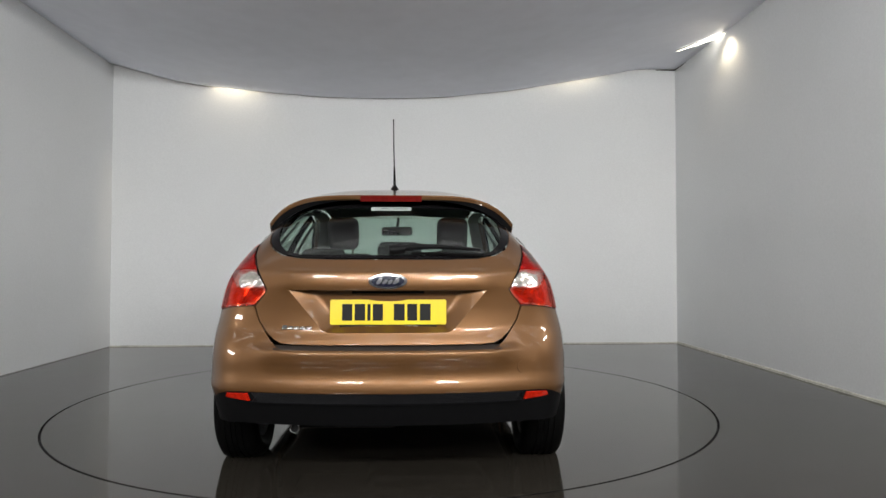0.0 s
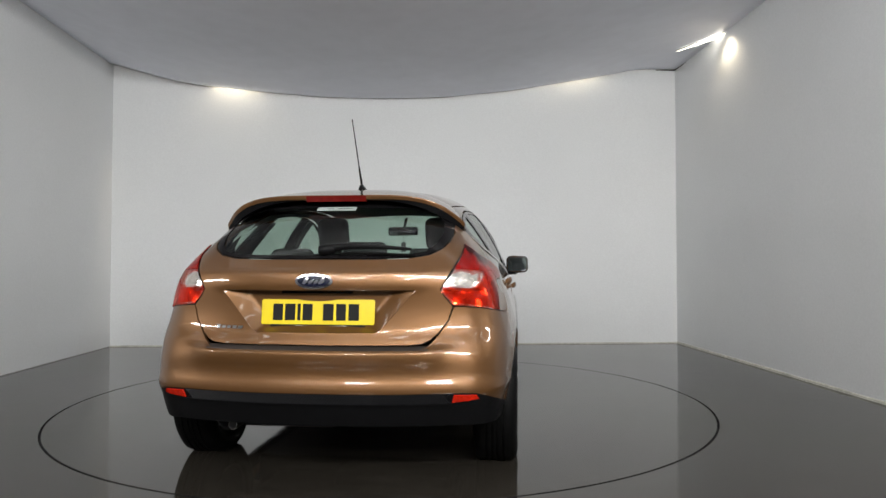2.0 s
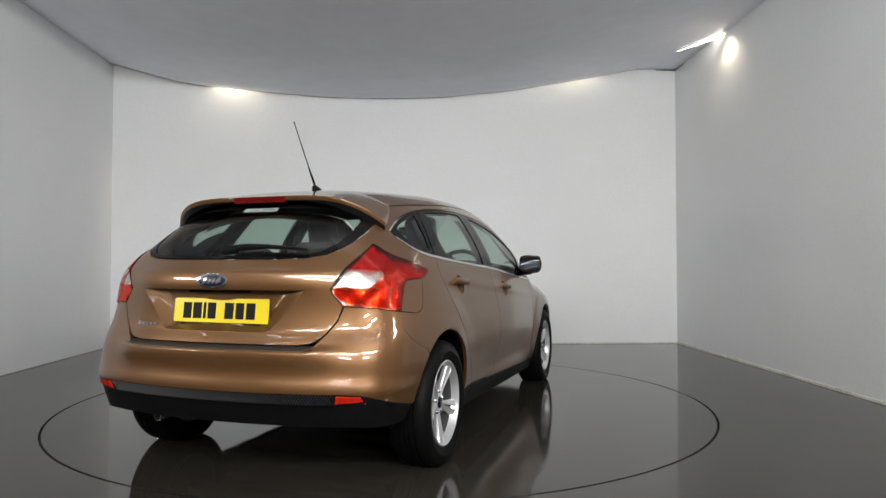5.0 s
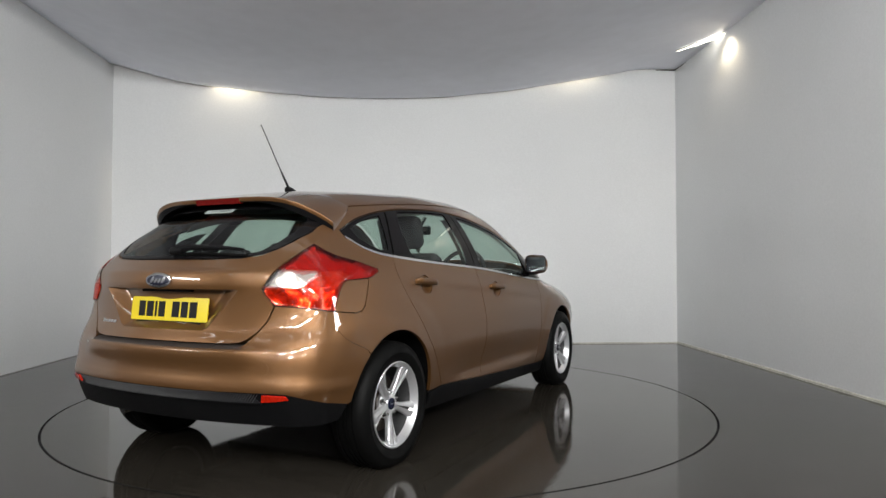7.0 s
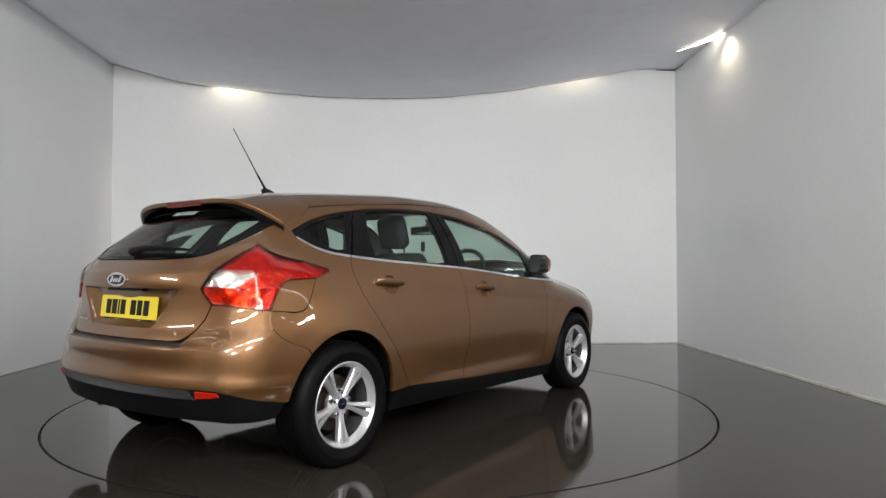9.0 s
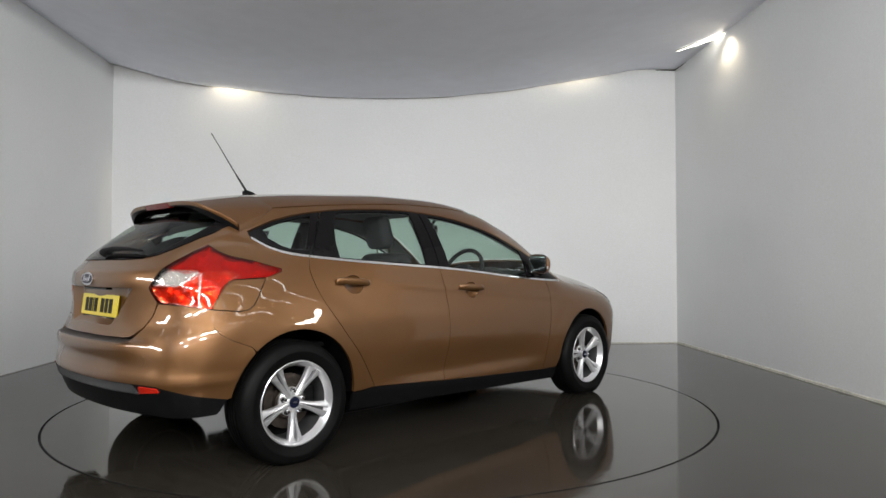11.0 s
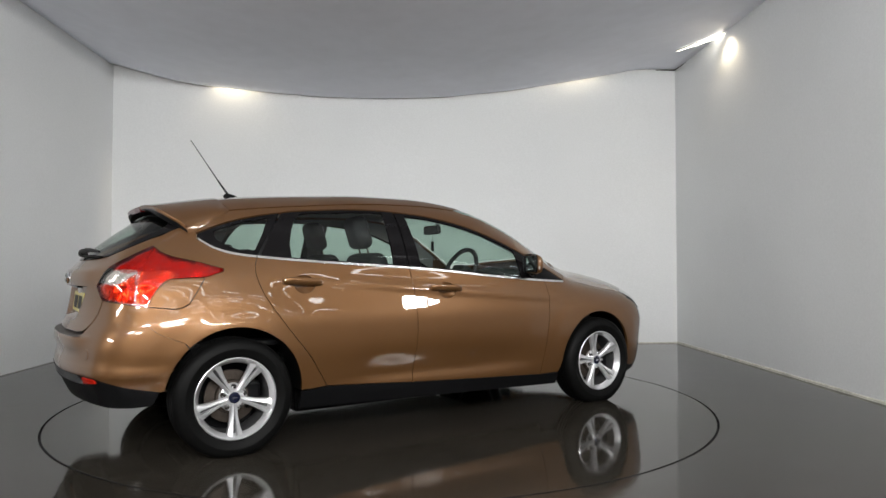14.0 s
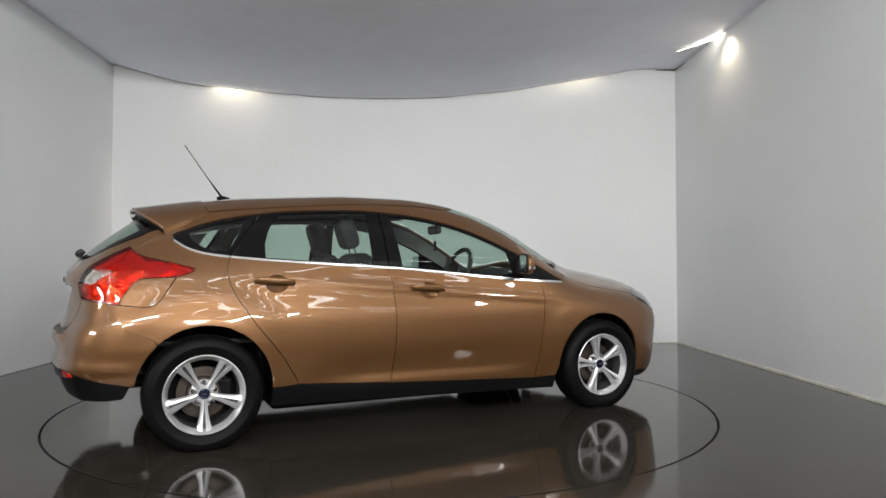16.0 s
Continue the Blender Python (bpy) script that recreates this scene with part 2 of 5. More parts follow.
def ceiling_height(u, y):
    """The sheet hangs lowest in the middle and rises to both side walls."""
    s = [(-3.6, 3.53), (-3.435, 3.484), (-3.153, 3.413), (-2.703, 3.292), (-2.342, 3.237), (-1.583, 3.171), (-0.815, 3.125), (-0.19, 3.117),
         (0.656, 3.151), (1.501, 3.251), (2.387, 3.404), (2.87, 3.50), (3.189, 3.573), (3.8, 3.577)]
    return float(np.interp(u, [a for a, _ in s], [b for _, b in s]))


def build_ceiling():
    bm = bmesh.new()
    nx, ny = 56, 30
    xs = np.linspace(0, 1, nx + 1)
    grid = []
    for j in range(ny + 1):
        y = 3.44 - 4.86 * j / ny
        row = []
        for s in xs:
            xl = CL[0] + (FL[0] - CL[0]) * (CL[1] - y) / (CL[1] - FL[1])
            xr = CR[0] + (FR[0] - CR[0]) * (CR[1] - y) / (CR[1] - FR[1])
            x = xl - 0.02 + (xr - xl + 0.04) * s
            hs = np.mean([ceiling_height(x + d, y) for d in (-0.18, -0.09, 0, 0.09, 0.18)])
            row.append(bm.verts.new((x, y, hs)))
        grid.append(row)
    for j in range(ny):
        for i in range(nx):
            bm.faces.new((grid[j][i], grid[j][i + 1], grid[j + 1][i + 1], grid[j + 1][i]))
    ob = part("ceiling", bm, CEIL, smooth=True)
    m = ob.modifiers.new("solid", "SOLIDIFY")
    m.thickness, m.offset = 0.003, 1
    return tagged(ob, "pale grey sagging ceiling sheet", "ceiling", kind="structure")


build_ceiling()
# unseen board added to stop hall light getting above the sheet
bm = bmesh.new()
rows = []
for i in range(41):
    x = -3.62 + 7.18 * i / 40
    z = ceiling_height(x, 0) + 0.004
    rows.append([bm.verts.new((x, y, k)) for y, k in ((-1.42, z), (-1.42, 4.8), (-1.50, 4.8), (-1.50, z))])
for r0, r1 in zip(rows, rows[1:]):
    for k in range(4):
        bm.faces.new((r0[k], r1[k], r1[(k + 1) % 4], r0[(k + 1) % 4]))
tagged(part("wall_light_block", bm, WALL), "unseen white board keeping hall light from above the sheet", "wall", kind="structure")
# the ceiling above the sheet
tagged(part("ceiling_slab", box_bm((-3.9, -1.52, 3.80), (3.95, 3.75, 3.9)), CEIL), "flat grey ceiling above the hung sheet", "ceiling", kind="structure")

# baseboards, corner seal and joints of the wall boards


def strip_along(name, a, b, z0, z1, deep, mat, label):
    a, b = Vector((*a, 0)), Vector((*b, 0))
    d = (b - a).normalized()
    n = Vector((-d.y, d.x, 0)) * deep
    bm = bmesh.new()
    k = max(2, int((b - a).length / 0.25))
    rows = []
    for i in range(k + 1):
        p = a + (b - a) * i / k
        w = 1 + 0.25 * noise.noise((p.x * 3.1, p.y * 2.3, z0))
        rows.append([bm.verts.new((p.x, p.y, z0)), bm.verts.new((p.x + n.x * w, p.y + n.y * w, z0)), bm.verts.new((p.x + n.x * w * 0.7, p.y + n.y * w * 0.7, z0 + (z1 - z0) * 0.8 * w)), bm.verts.new((p.x, p.y, z0 + (z1 - z0) * w))])
    for r0, r1 in zip(rows, rows[1:]):
        for j in range(3):
            bm.faces.new((r0[j], r1[j], r1[j + 1], r0[j + 1]))
    return tagged(part(name, bm, mat), label, "trim", kind="structure")


strip_along("baseboard_east", FR, CR, 0.0, 0.022, 0.012, SEAL, "off-white sealant strip along the floor")
strip_along("baseboard_north", CR, CL, 0.0, 0.016, 0.010, SEAL, "off-white sealant strip along the floor")
strip_along("baseboard_west", CL, FL, 0.0, 0.008, 0.006, GRIME, "dark dirty joint along the floor")


def wall_joint(name, a, b, share, z0, z1, width):
    """A thin upright board joint, 2 mm proud of a wall from a to b."""
    a, b = Vector((*a, 0)), Vector((*b, 0))
    d = (b - a).normalized()
    n = Vector((-d.y, d.x, 0))
    p = a + (b - a) * share
    bm = bmesh.new()
    q = [p - d * width / 2, p + d * width / 2]
    v = [bm.verts.new((*(k + n * 0.0005).xy, z)) for z in (z0, z1) for k in q] + [bm.verts.new((*(p + n * 0.0011).xy, z)) for z in (z0, z1)]
    bm.faces.new((v[0], v[4], v[5], v[2]))
    bm.faces.new((v[4], v[1], v[3], v[5]))
    return tagged(part(name, bm, WALL), "thin upright joint between wall boards", "trim", kind="structure")


for k, y in enumerate((0.42, 1.36, 2.12, 2.80)):
    wall_joint("trim_joint_east", FR, CR, (y + 1.45) / (CR[1] + 1.45), 0.03, 3.5, 0.006)
for k, share in enumerate((0.14, 0.87)):
    wall_joint("trim_joint_north", CR, CL, share, 0.03, 3.75, 0.008)
for k, y in enumerate((2.4, 1.25)):
    wall_joint("trim_joint_west", CL, FL, (CL[1] - y) / (CL[1] + 1.45), 0.03, 3.5, 0.008)

# torn edge of the sheet in the north-east corner
bm = bmesh.new()
rag = random.Random(4)
for k in range(5):
    x = 3.44 + 0.055 * k
    w = 0.003 + 0.008 * rag.random()
    add_box(bm, (x, 3.435 - 0.01 * rag.random(), 3.556 + 0.006 * rag.random()), (x + 0.03 + 0.03 * rag.random(), 3.452, 3.560 + w), 0.003)
for k in range(6):
    y = 3.42 - 0.06 * k
    add_box(bm, (3.680, y - 0.05 * rag.random() - 0.01, 3.562), (3.690, y, 3.566 + 0.008 * rag.random()), 0.002)
tagged(part("trim_torn_edge", bm, GAP), "dark torn gap in the corner of the ceiling sheet", "trim", kind="structure")

# downlight by the east wall: a lit slot where the sheet stands off
downlight = new("ceiling_downlight")
tagged(downlight, "lit slot-shaped downlight in the ceiling beside the wall", "ceiling light")
a, b = Vector((3.38, 2.66, 3.556)), Vector((3.655, 2.00, 3.556))
d = (b - a).normalized()
n = Vector((-d.y, d.x, 0))
bm = bmesh.new()
left, right = [], []
for i in range(13):
    t = i / 12
    w = 0.006 + 0.060 * t ** 0.8 * min(1.0, (1.03 - t) * 9)
    p = a + (b - a) * t
    left.append(bm.verts.new(p + n * w))
    right.append(bm.verts.new(p - n * w * 0.5))
for i in range(12):
    bm.faces.new((left[i], left[i + 1], right[i + 1], right[i]))
part("lens", bm, LENS, downlight, "bright warm-white lens")
part("rim", tube_bm([tuple(a + Vector((0, 0, 0.012))), tuple(b + Vector((0, 0, 0.012)))], 0.008, 8), GRIME, downlight)
# ---------------------------------------------------------------- turntable
turntable = new("turntable")
tagged(turntable, "round dark epoxy turntable set flush in the floor", "turntable")
part("deck", lathe_bm([(0.0, 0.0), (0.0, RING - GAPW - 0.004), (-0.004, RING - GAPW), (-0.05, RING - GAPW)], 128, "z"), FLOOR, turntable)
part("edge_ring", lathe_bm([(-0.004, RING - GAPW + 0.0005), (-0.0005, RING - GAPW - 0.0045), (-0.002, RING - GAPW + 0.001), (-0.03, RING - GAPW + 0.001)], 128, "z"), BLACK, turntable, "dark metal edge of the deck")

# ---------------------------------------------------------------- car body surface
# Car space: x to its right, y forwards, z up; the turntable's axis passes 57 mm left of its middle.
REAR_AXLE, FRONT_AXLE, HUB = -1.427, 1.232, 0.316


def curve(points):
    """A monotone cubic through (u, v) points, for numpy arrays."""
    x, y = np.array(points, float).T
    h, d = np.diff(x), np.diff(y) / np.diff(x)
    m = np.zeros(len(x))
    m[0], m[-1] = d[0], d[-1]
    for i in range(1, len(x) - 1):
        if d[i - 1] * d[i] > 0:
            w1, w2 = 2 * h[i] + h[i - 1], h[i] + 2 * h[i - 1]
            m[i] = (w1 + w2) / (w1 / d[i - 1] + w2 / d[i])

    def f(u):
        u = np.clip(np.asarray(u, float), x[0], x[-1])
        i = np.clip(np.searchsorted(x, u) - 1, 0, len(x) - 2)
        t = (u - x[i]) / h[i]
        return ((1 + 2 * t) * (1 - t) ** 2 * y[i] + t * (1 - t) ** 2 * h[i] * m[i] + t * t * (3 - 2 * t) * y[i + 1] + t * t * (t - 1) * h[i] * m[i + 1])
    return f


def softened(f, lo, hi, sigma):
    """The curve f smoothed over sigma, so that reflections run without kinks."""
    u = np.linspace(lo, hi, 1200)
    step = u[1] - u[0]
    k = np.arange(-int(4 * sigma / step), int(4 * sigma / step) + 1) * step
    w = np.exp(-0.5 * (k / sigma) ** 2)
    v = np.array([np.sum(w * f(a + k)) / np.sum(w) for a in u])
    return lambda q: np.interp(q, u, v)


side_z = curve([(0.1, 0.785), (0.22, 0.829), (0.31, 0.855), (0.42, 0.870), (0.55, 0.880), (0.68, 0.8750), (0.78, 0.8535), (0.86, 0.836), (0.93, 0.8185),
                (0.985, 0.8045), (1.06, 0.782), (1.17, 0.728), (1.27, 0.668), (1.36, 0.600), (1.44, 0.520), (1.6, 0.36)])
side_low = curve([(-2.4, 0.14), (-2.1, 0.085), (-1.8, 0.042), (-1.5, 0.012), (-1.2, 0.008), (-0.6, 0.010), (0.0, 0.006), (0.6, 0.012), (1.2, 0.015), (1.6, 0.045), (1.9, 0.11), (2.1, 0.20), (2.3, 0.34)])
side_up = curve([(-2.2, 0.19), (-1.8, 0.125), (-1.5, 0.078), (-1.0, 0.030), (-0.4, 0.0), (0.3, 0.0), (0.8, 0.02), (1.2, 0.03), (2.2, 0.05)])
top_y = curve([(-2.3, 1.27), (-1.79, 1.341), (-1.5, 1.395), (-1.233, 1.432), (-0.84, 1.462), (-0.43, 1.484), (-0.15, 1.484), (0.1, 1.468), (0.34, 1.436), (0.55, 1.385),
               (0.80, 1.285), (1.05, 1.150), (1.25, 1.045), (1.36, 1.000), (1.6, 0.955), (1.85, 0.905), (2.02, 0.848), (2.12, 0.775), (2.3, 0.42)])
rear_z = curve([(0.15, -2.06), (0.27, -2.130), (0.36, -2.172), (0.42, -2.196), (0.452, -2.208), (0.475, -2.206), (0.52, -2.194), (0.58, -2.187), (0.66, -2.166), (0.72, -2.145), (0.80, -2.140), (0.90, -2.143),
                (0.96, -2.136), (1.02, -2.092), (1.10, -2.008), (1.20, -1.883), (1.30, -1.745), (1.36, -1.65), (1.50, -1.42)])
crown_z = curve([(0.2, 0.075), (0.45, 0.085), (0.62, 0.088), (0.80, 0.110), (0.95, 0.120), (1.2, 0.135)])
front_z = curve([(0.15, 2.02), (0.25, 2.11), (0.45, 2.145), (0.62, 2.16), (0.75, 2.15), (0.87, 2.05), (1.5, 1.5)])


side_z, side_low, side_up = softened(side_z, 0.05, 1.7, 0.03), softened(side_low, -2.5, 2.5, 0.09), softened(side_up, -2.5, 2.5, 0.10)
top_y, rear_z, crown_z = softened(top_y, -2.4, 2.5, 0.045), softened(rear_z, 0.1, 1.6, 0.008), softened(crown_z, 0.1, 1.6, 0.05)


def smax(a, b, r):
    h = np.maximum(r - np.abs(a - b), 0) / r
    return np.maximum(a, b) + h * h * r / 4


def body(x, y, z):
    """Below zero inside the body, above it outside."""
    ax = np.abs(x)
    s = side_z(z) - side_low(y) - side_up(y) * np.minimum(0.12 * np.log1p(np.exp(np.clip((z - 0.94) / 0.03, -30, 30))), 2.0)
    for yc in (REAR_AXLE, FRONT_AXLE):
        rr = np.hypot(y - yc, z - HUB)
        s = s + 0.005 * np.exp(-((rr - 0.36) / 0.05) ** 2) + 0.011 / (1 + np.exp(np.clip((rr - (0.55 if yc < 0 else 0.50)) / 0.022, -30, 30))) * np.clip((z - 0.30) / 0.25, 0, 1) * (np.clip((-0.90 - y) / 0.35, 0, 1) if yc < 0 else 1.0)
    # shoulder crease over the doors, falling towards the front
    zc = 0.840 - 0.080 * (y + 0.1)
    s = s + 0.0058 * np.exp(-((z - zc) / np.where(z > zc, 0.036, 0.022)) ** 2) * np.clip((1.12 - y) / 0.25, 0, 1) * np.clip((y + 1.0) / 0.5, 0, 1)
    # hollow above the sill
    hollow = np.clip((0.92 - np.abs(y + 0.1)) / 0.55, 0, 1)
    hollow = hollow * hollow * (3 - 2 * hollow)
    s = s - 0.025 * np.exp(-((z - 0.360) / np.where(z > 0.360, 0.115, 0.055)) ** 2) * hollow
    s = s + 0.009 * np.exp(-((z - 0.455) / 0.028) ** 2) * np.clip((-1.70 - y) / 0.15, 0, 1)
    t = top_y(np.where(y > 0, y + 0.50 * ax * ax * np.clip(y / 0.4, 0, 1), y)) - 0.075 * (ax / 0.6) ** 2.2
    r = rear_z(z) + crown_z(z) * (ax / 0.62) ** 2.3
    # raised lower skin of the tailgate, with a sharp step above the badge
    sig = lambda u: 1 / (1 + np.exp(-np.clip(u, -40, 40)))
    r = r - 0.010 * sig((0.978 - z) / 0.004) * sig((0.47 - ax) / 0.025) * sig((z - 0.89) / 0.01)
    # shelf of the bumper under the tailgate
    r = r - 0.034 * sig((0.636 - z) / 0.0025) * sig((0.54 - ax) / 0.03) * sig((z - 0.575) / 0.018)
    fr = front_z(z) - 0.20 * (ax / 0.6) ** 2.2
    f = smax(ax - s, r - y, 0.13)
    f = smax(f, y - fr, 0.12)
    return smax(f, (z - t) * 0.9, 0.09)


def on_body(a, b, axis, sign=1.0):
    """Points of the body seen along an axis: x takes (y, z), y the rear's (x, z), z the top's (x, y)."""
    a, b = np.asarray(a, float), np.asarray(b, float)
    if axis == "x":
        lo, hi, at = np.zeros_like(a), np.full_like(a, 1.15), lambda u: (u, a, b)
    elif axis == "y":
        lo, hi, at = np.full_like(a, -0.6), np.full_like(a, -2.6), lambda u: (a, u, b)
    elif axis == "c":
        lo, hi, at = np.full_like(a, 0.25) - a * 0, np.full_like(a, 2.2), lambda u: (a + u, a - u, b)
    elif axis == "f":
        lo, hi, at = np.full_like(a, 0.6), np.full_like(a, 2.6), lambda u: (a, u, b)
    else:
        lo, hi, at = np.full_like(a, 0.4), np.full_like(a, 1.9), lambda u: (a, b, u)
    for _ in range(34):
        mid = (lo + hi) / 2
        inside = body(*at(mid)) < 0
        lo, hi = np.where(inside, mid, lo), np.where(inside, hi, mid)
    x, y, z = at((lo + hi) / 2)
    p = np.stack([x, y, z], -1)
    e = 2e-3
    n = np.stack([body(x + e, y, z) - body(x - e, y, z), body(x, y + e, z) - body(x, y - e, z), body(x, y, z + e) - body(x, y, z - e)], -1)
    n /= np.linalg.norm(n, axis=1)[:, None]
    if sign < 0:
        p, n = p * (-1, 1, 1), n * (-1, 1, 1)
    return p, n


def resample(poly, step):
    out = []
    for i in range(len(poly)):
        a, b = np.array(poly[i], float), np.array(poly[(i + 1) % len(poly)], float)
        n = max(1, int(math.ceil(np.linalg.norm(b - a) / step)))
        out += [a + (b - a) * k / n for k in range(n)]
    return np.array(out)


def inset(poly, d):
    """The outline moved inwards by d."""
    p = np.array(poly)
    area = 0.5 * np.sum(p[:, 0] * np.roll(p[:, 1], -1) - np.roll(p[:, 0], -1) * p[:, 1])
    e = np.roll(p, -1, 0) - p
    e /= np.maximum(np.linalg.norm(e, axis=1), 1e-9)[:, None]
    n = np.stack([-e[:, 1], e[:, 0]], -1) * (1 if area > 0 else -1)
    m = n + np.roll(n, 1, 0)
    m /= np.maximum((m * m).sum(1), 0.5)[:, None] / 2
    return p + m * d


def in_poly(q, poly):
    x, y = q[:, 0], q[:, 1]
    c = np.zeros(len(q), bool)
    for (x1, y1), (x2, y2) in zip(poly, np.roll(poly, -1, 0)):
        cross = ((y1 > y) != (y2 > y)) & (x < (x2 - x1) * (y - y1) / (y2 - y1 + 1e-12) + x1)
        c ^= cross
    return c


from mathutils.geometry import delaunay_2d_cdt


def panel_data(poly, axis, sign, lift, gap, step, flange, holes):
    edge = inset(resample(poly, step * 0.7), gap)
    loops = [edge] + [inset(resample(h, step * 0.7), -gap) for h in holes]
    lo, hi = edge.min(0), edge.max(0)
    gx, gy = np.meshgrid(np.arange(lo[0], hi[0], step), np.arange(lo[1], hi[1], step))
    gx = gx + np.where(np.arange(gx.shape[0])[:, None] % 2 == 0, 0.0, step / 2)
    q = np.stack([gx.ravel(), gy.ravel()], -1)
    q = q[in_poly(q, edge)]
    for h in loops[1:]:
        q = q[~in_poly(q, h)]
    rims = np.concatenate(loops)
    if len(q):
        q = q[np.min(np.linalg.norm(q[:, None] - rims[None], axis=2), axis=1) > step * 0.45]
    allp = np.concatenate([rims, q])
    edges, at = [], 0
    for h in loops:
        edges += [(at + i, at + (i + 1) % len(h)) for i in range(len(h))]
        at += len(h)
    v2, _, faces, _, _, _ = delaunay_2d_cdt([Vector(p) for p in allp], edges, [], 0, 1e-6)
    v2 = np.array([(v.x, v.y) for v in v2])
    mids = np.array([v2[list(f)].mean(0) for f in faces])
    keep = in_poly(mids, edge)
    for h in loops[1:]:
        keep &= ~in_poly(mids, h)
    def slim(f):
        a, b, c = v2[list(f)[:3]]
        twice = abs((b[0] - a[0]) * (c[1] - a[1]) - (b[1] - a[1]) * (c[0] - a[0]))
        return twice / max(np.linalg.norm(b - a), np.linalg.norm(c - b), np.linalg.norm(a - c)) < step * 0.02

    faces = [f for f, k in zip(faces, keep) if k and not slim(f)]
    p, nrm = on_body(v2[:, 0], v2[:, 1], axis, sign)
    p = p + nrm * (lift(v2[:, 0], v2[:, 1])[:, None] if callable(lift) else lift)
    if callable(lift):
        acc = np.zeros_like(p)
        for f in faces:
            a, b, c = f[:3]
            n = np.cross(p[b] - p[a], p[c] - p[a])
            n = n if np.dot(n, nrm[a]) > 0 else -n
            for k in (a, b, c):
                acc[k] += n
        ok = np.linalg.norm(acc, axis=1) > 1e-12
        nrm[ok] = acc[ok] / np.linalg.norm(acc[ok], axis=1)[:, None]
    verts, norms, tris = list(p), list(nrm), []
    for f in faces:
        a, b, c = f[:3]
        if np.dot(np.cross(p[b] - p[a], p[c] - p[a]), nrm[a] + nrm[b] + nrm[c]) < 0:
            b, c = c, b
        tris.append((a, b, c))
    quads = []
    if flange:
        count = {(t[i], t[(i + 1) % 3]) for t in tris for i in range(3)}
        made = {}
        for a, b in [k for k in count if (k[1], k[0]) not in count]:
            for k in (a, b):
                if k not in made:
                    made[k] = len(verts)
                    verts += [p[k], p[k] - nrm[k] * flange]
                    norms += [nrm[k], nrm[k]]
            quads.append((made[b], made[a], made[a] + 1, made[b] + 1))
    return verts, norms, tris, quads


def panel(name, poly, axis, mat, parent, sign=1.0, lift=0.0, gap=0.002, step=0.03, flange=0.018, label="", holes=(), more=()):
    """A sheet of the body inside a 2D outline, its edges turned inwards. lift: metres proud of the body; more: further sheets
    (outline, axis, sign) of the same piece."""
    verts, norms, tris, quads = [], [], [], []
    for pl, ax, sg in ((poly, axis, sign), *more):
        v, n, t, q = panel_data(pl, ax, sg, lift, gap, step, flange, holes if pl is poly else ())
        k = len(verts)
        verts += v
        norms += n
        tris += [tuple(i + k for i in f) for f in t]
        quads += [tuple(i + k for i in f) for f in q]
    ob = mesh_object(name, verts, tris + quads, mat, parent, smooth=True)
    me = ob.data
    loops = []
    for i, f in enumerate(me.polygons):
        for v in f.vertices:
            loops.append(tuple(norms[v]) if i < len(tris) else tuple(f.normal))
    me.normals_split_custom_set(loops)
    if label:
        ob["label"] = label
    return ob


def arc(cx, cy, r, a0, a1, n=14):
    return [(cx + r * math.cos(radians(a0 + (a1 - a0) * k / n)), cy + r * math.sin(radians(a0 + (a1 - a0) * k / n))) for k in range(n + 1)]


# outlines seen from the side, as (y, z)
ARCH = 0.357
belt = curve([(-1.60, 1.150), (-1.50, 1.085), (-1.40, 1.058), (-1.29, 1.045), (-1.0, 1.022), (-0.67, 1.003), (-0.35, 0.985), (-0.10, 0.966), (0.30, 0.928), (0.70, 0.897), (0.95, 0.884)])
light_top = curve([(-1.60, 1.165), (-1.40, 1.243), (-1.17, 1.296), (-0.88, 1.332), (-0.53, 1.347), (-0.22, 1.330), (0.10, 1.276), (0.40, 1.172), (0.62, 1.070), (0.80, 0.975), (0.97, 0.888)])


def along(f, a, b, n=14, off=0.0):
    return [(float(u), float(f(u)) + off) for u in np.linspace(a, b, n)]


REAR_CUT = [(-1.293, 1.047), (-1.312, 0.985), (-1.305, 0.92), (-1.262, 0.815), (-1.16, 0.665), (-1.022, 0.490), (-0.915, 0.318)]
MID_CUT = [(-0.350, 0.985), (-0.333, 0.85), (-0.327, 0.69), (-0.332, 0.52), (-0.348, 0.285)]
FRONT_CUT = [(0.735, 0.895), (0.762, 0.83), (0.755, 0.70), (0.728, 0.50), (0.692, 0.242)]

def diag(points):
    """Points of the corner (x, y, z) as (s, z) of the slanting view."""
    return [((x + y) / 2, z) for x, y, z in points]


def side_diag(points):
    """The same from (y, z) points of the side."""
    p, _ = on_body([a for a, _ in points], [b for _, b in points], "x")
    return diag(p)


def rear_diag(points):
    """The same from (x, z) points of the rear."""
    p, _ = on_body([a for a, _ in points], [b for _, b in points], "y")
    return diag(p)


def mirrored(half):
    right = list(half)
    left = [(-x, z) for x, z in half[::-1] if x != 0]
    return right + left


car = new("car")
tagged(car, "bronze metallic five-door hatchback standing on the dark turntable", "car")

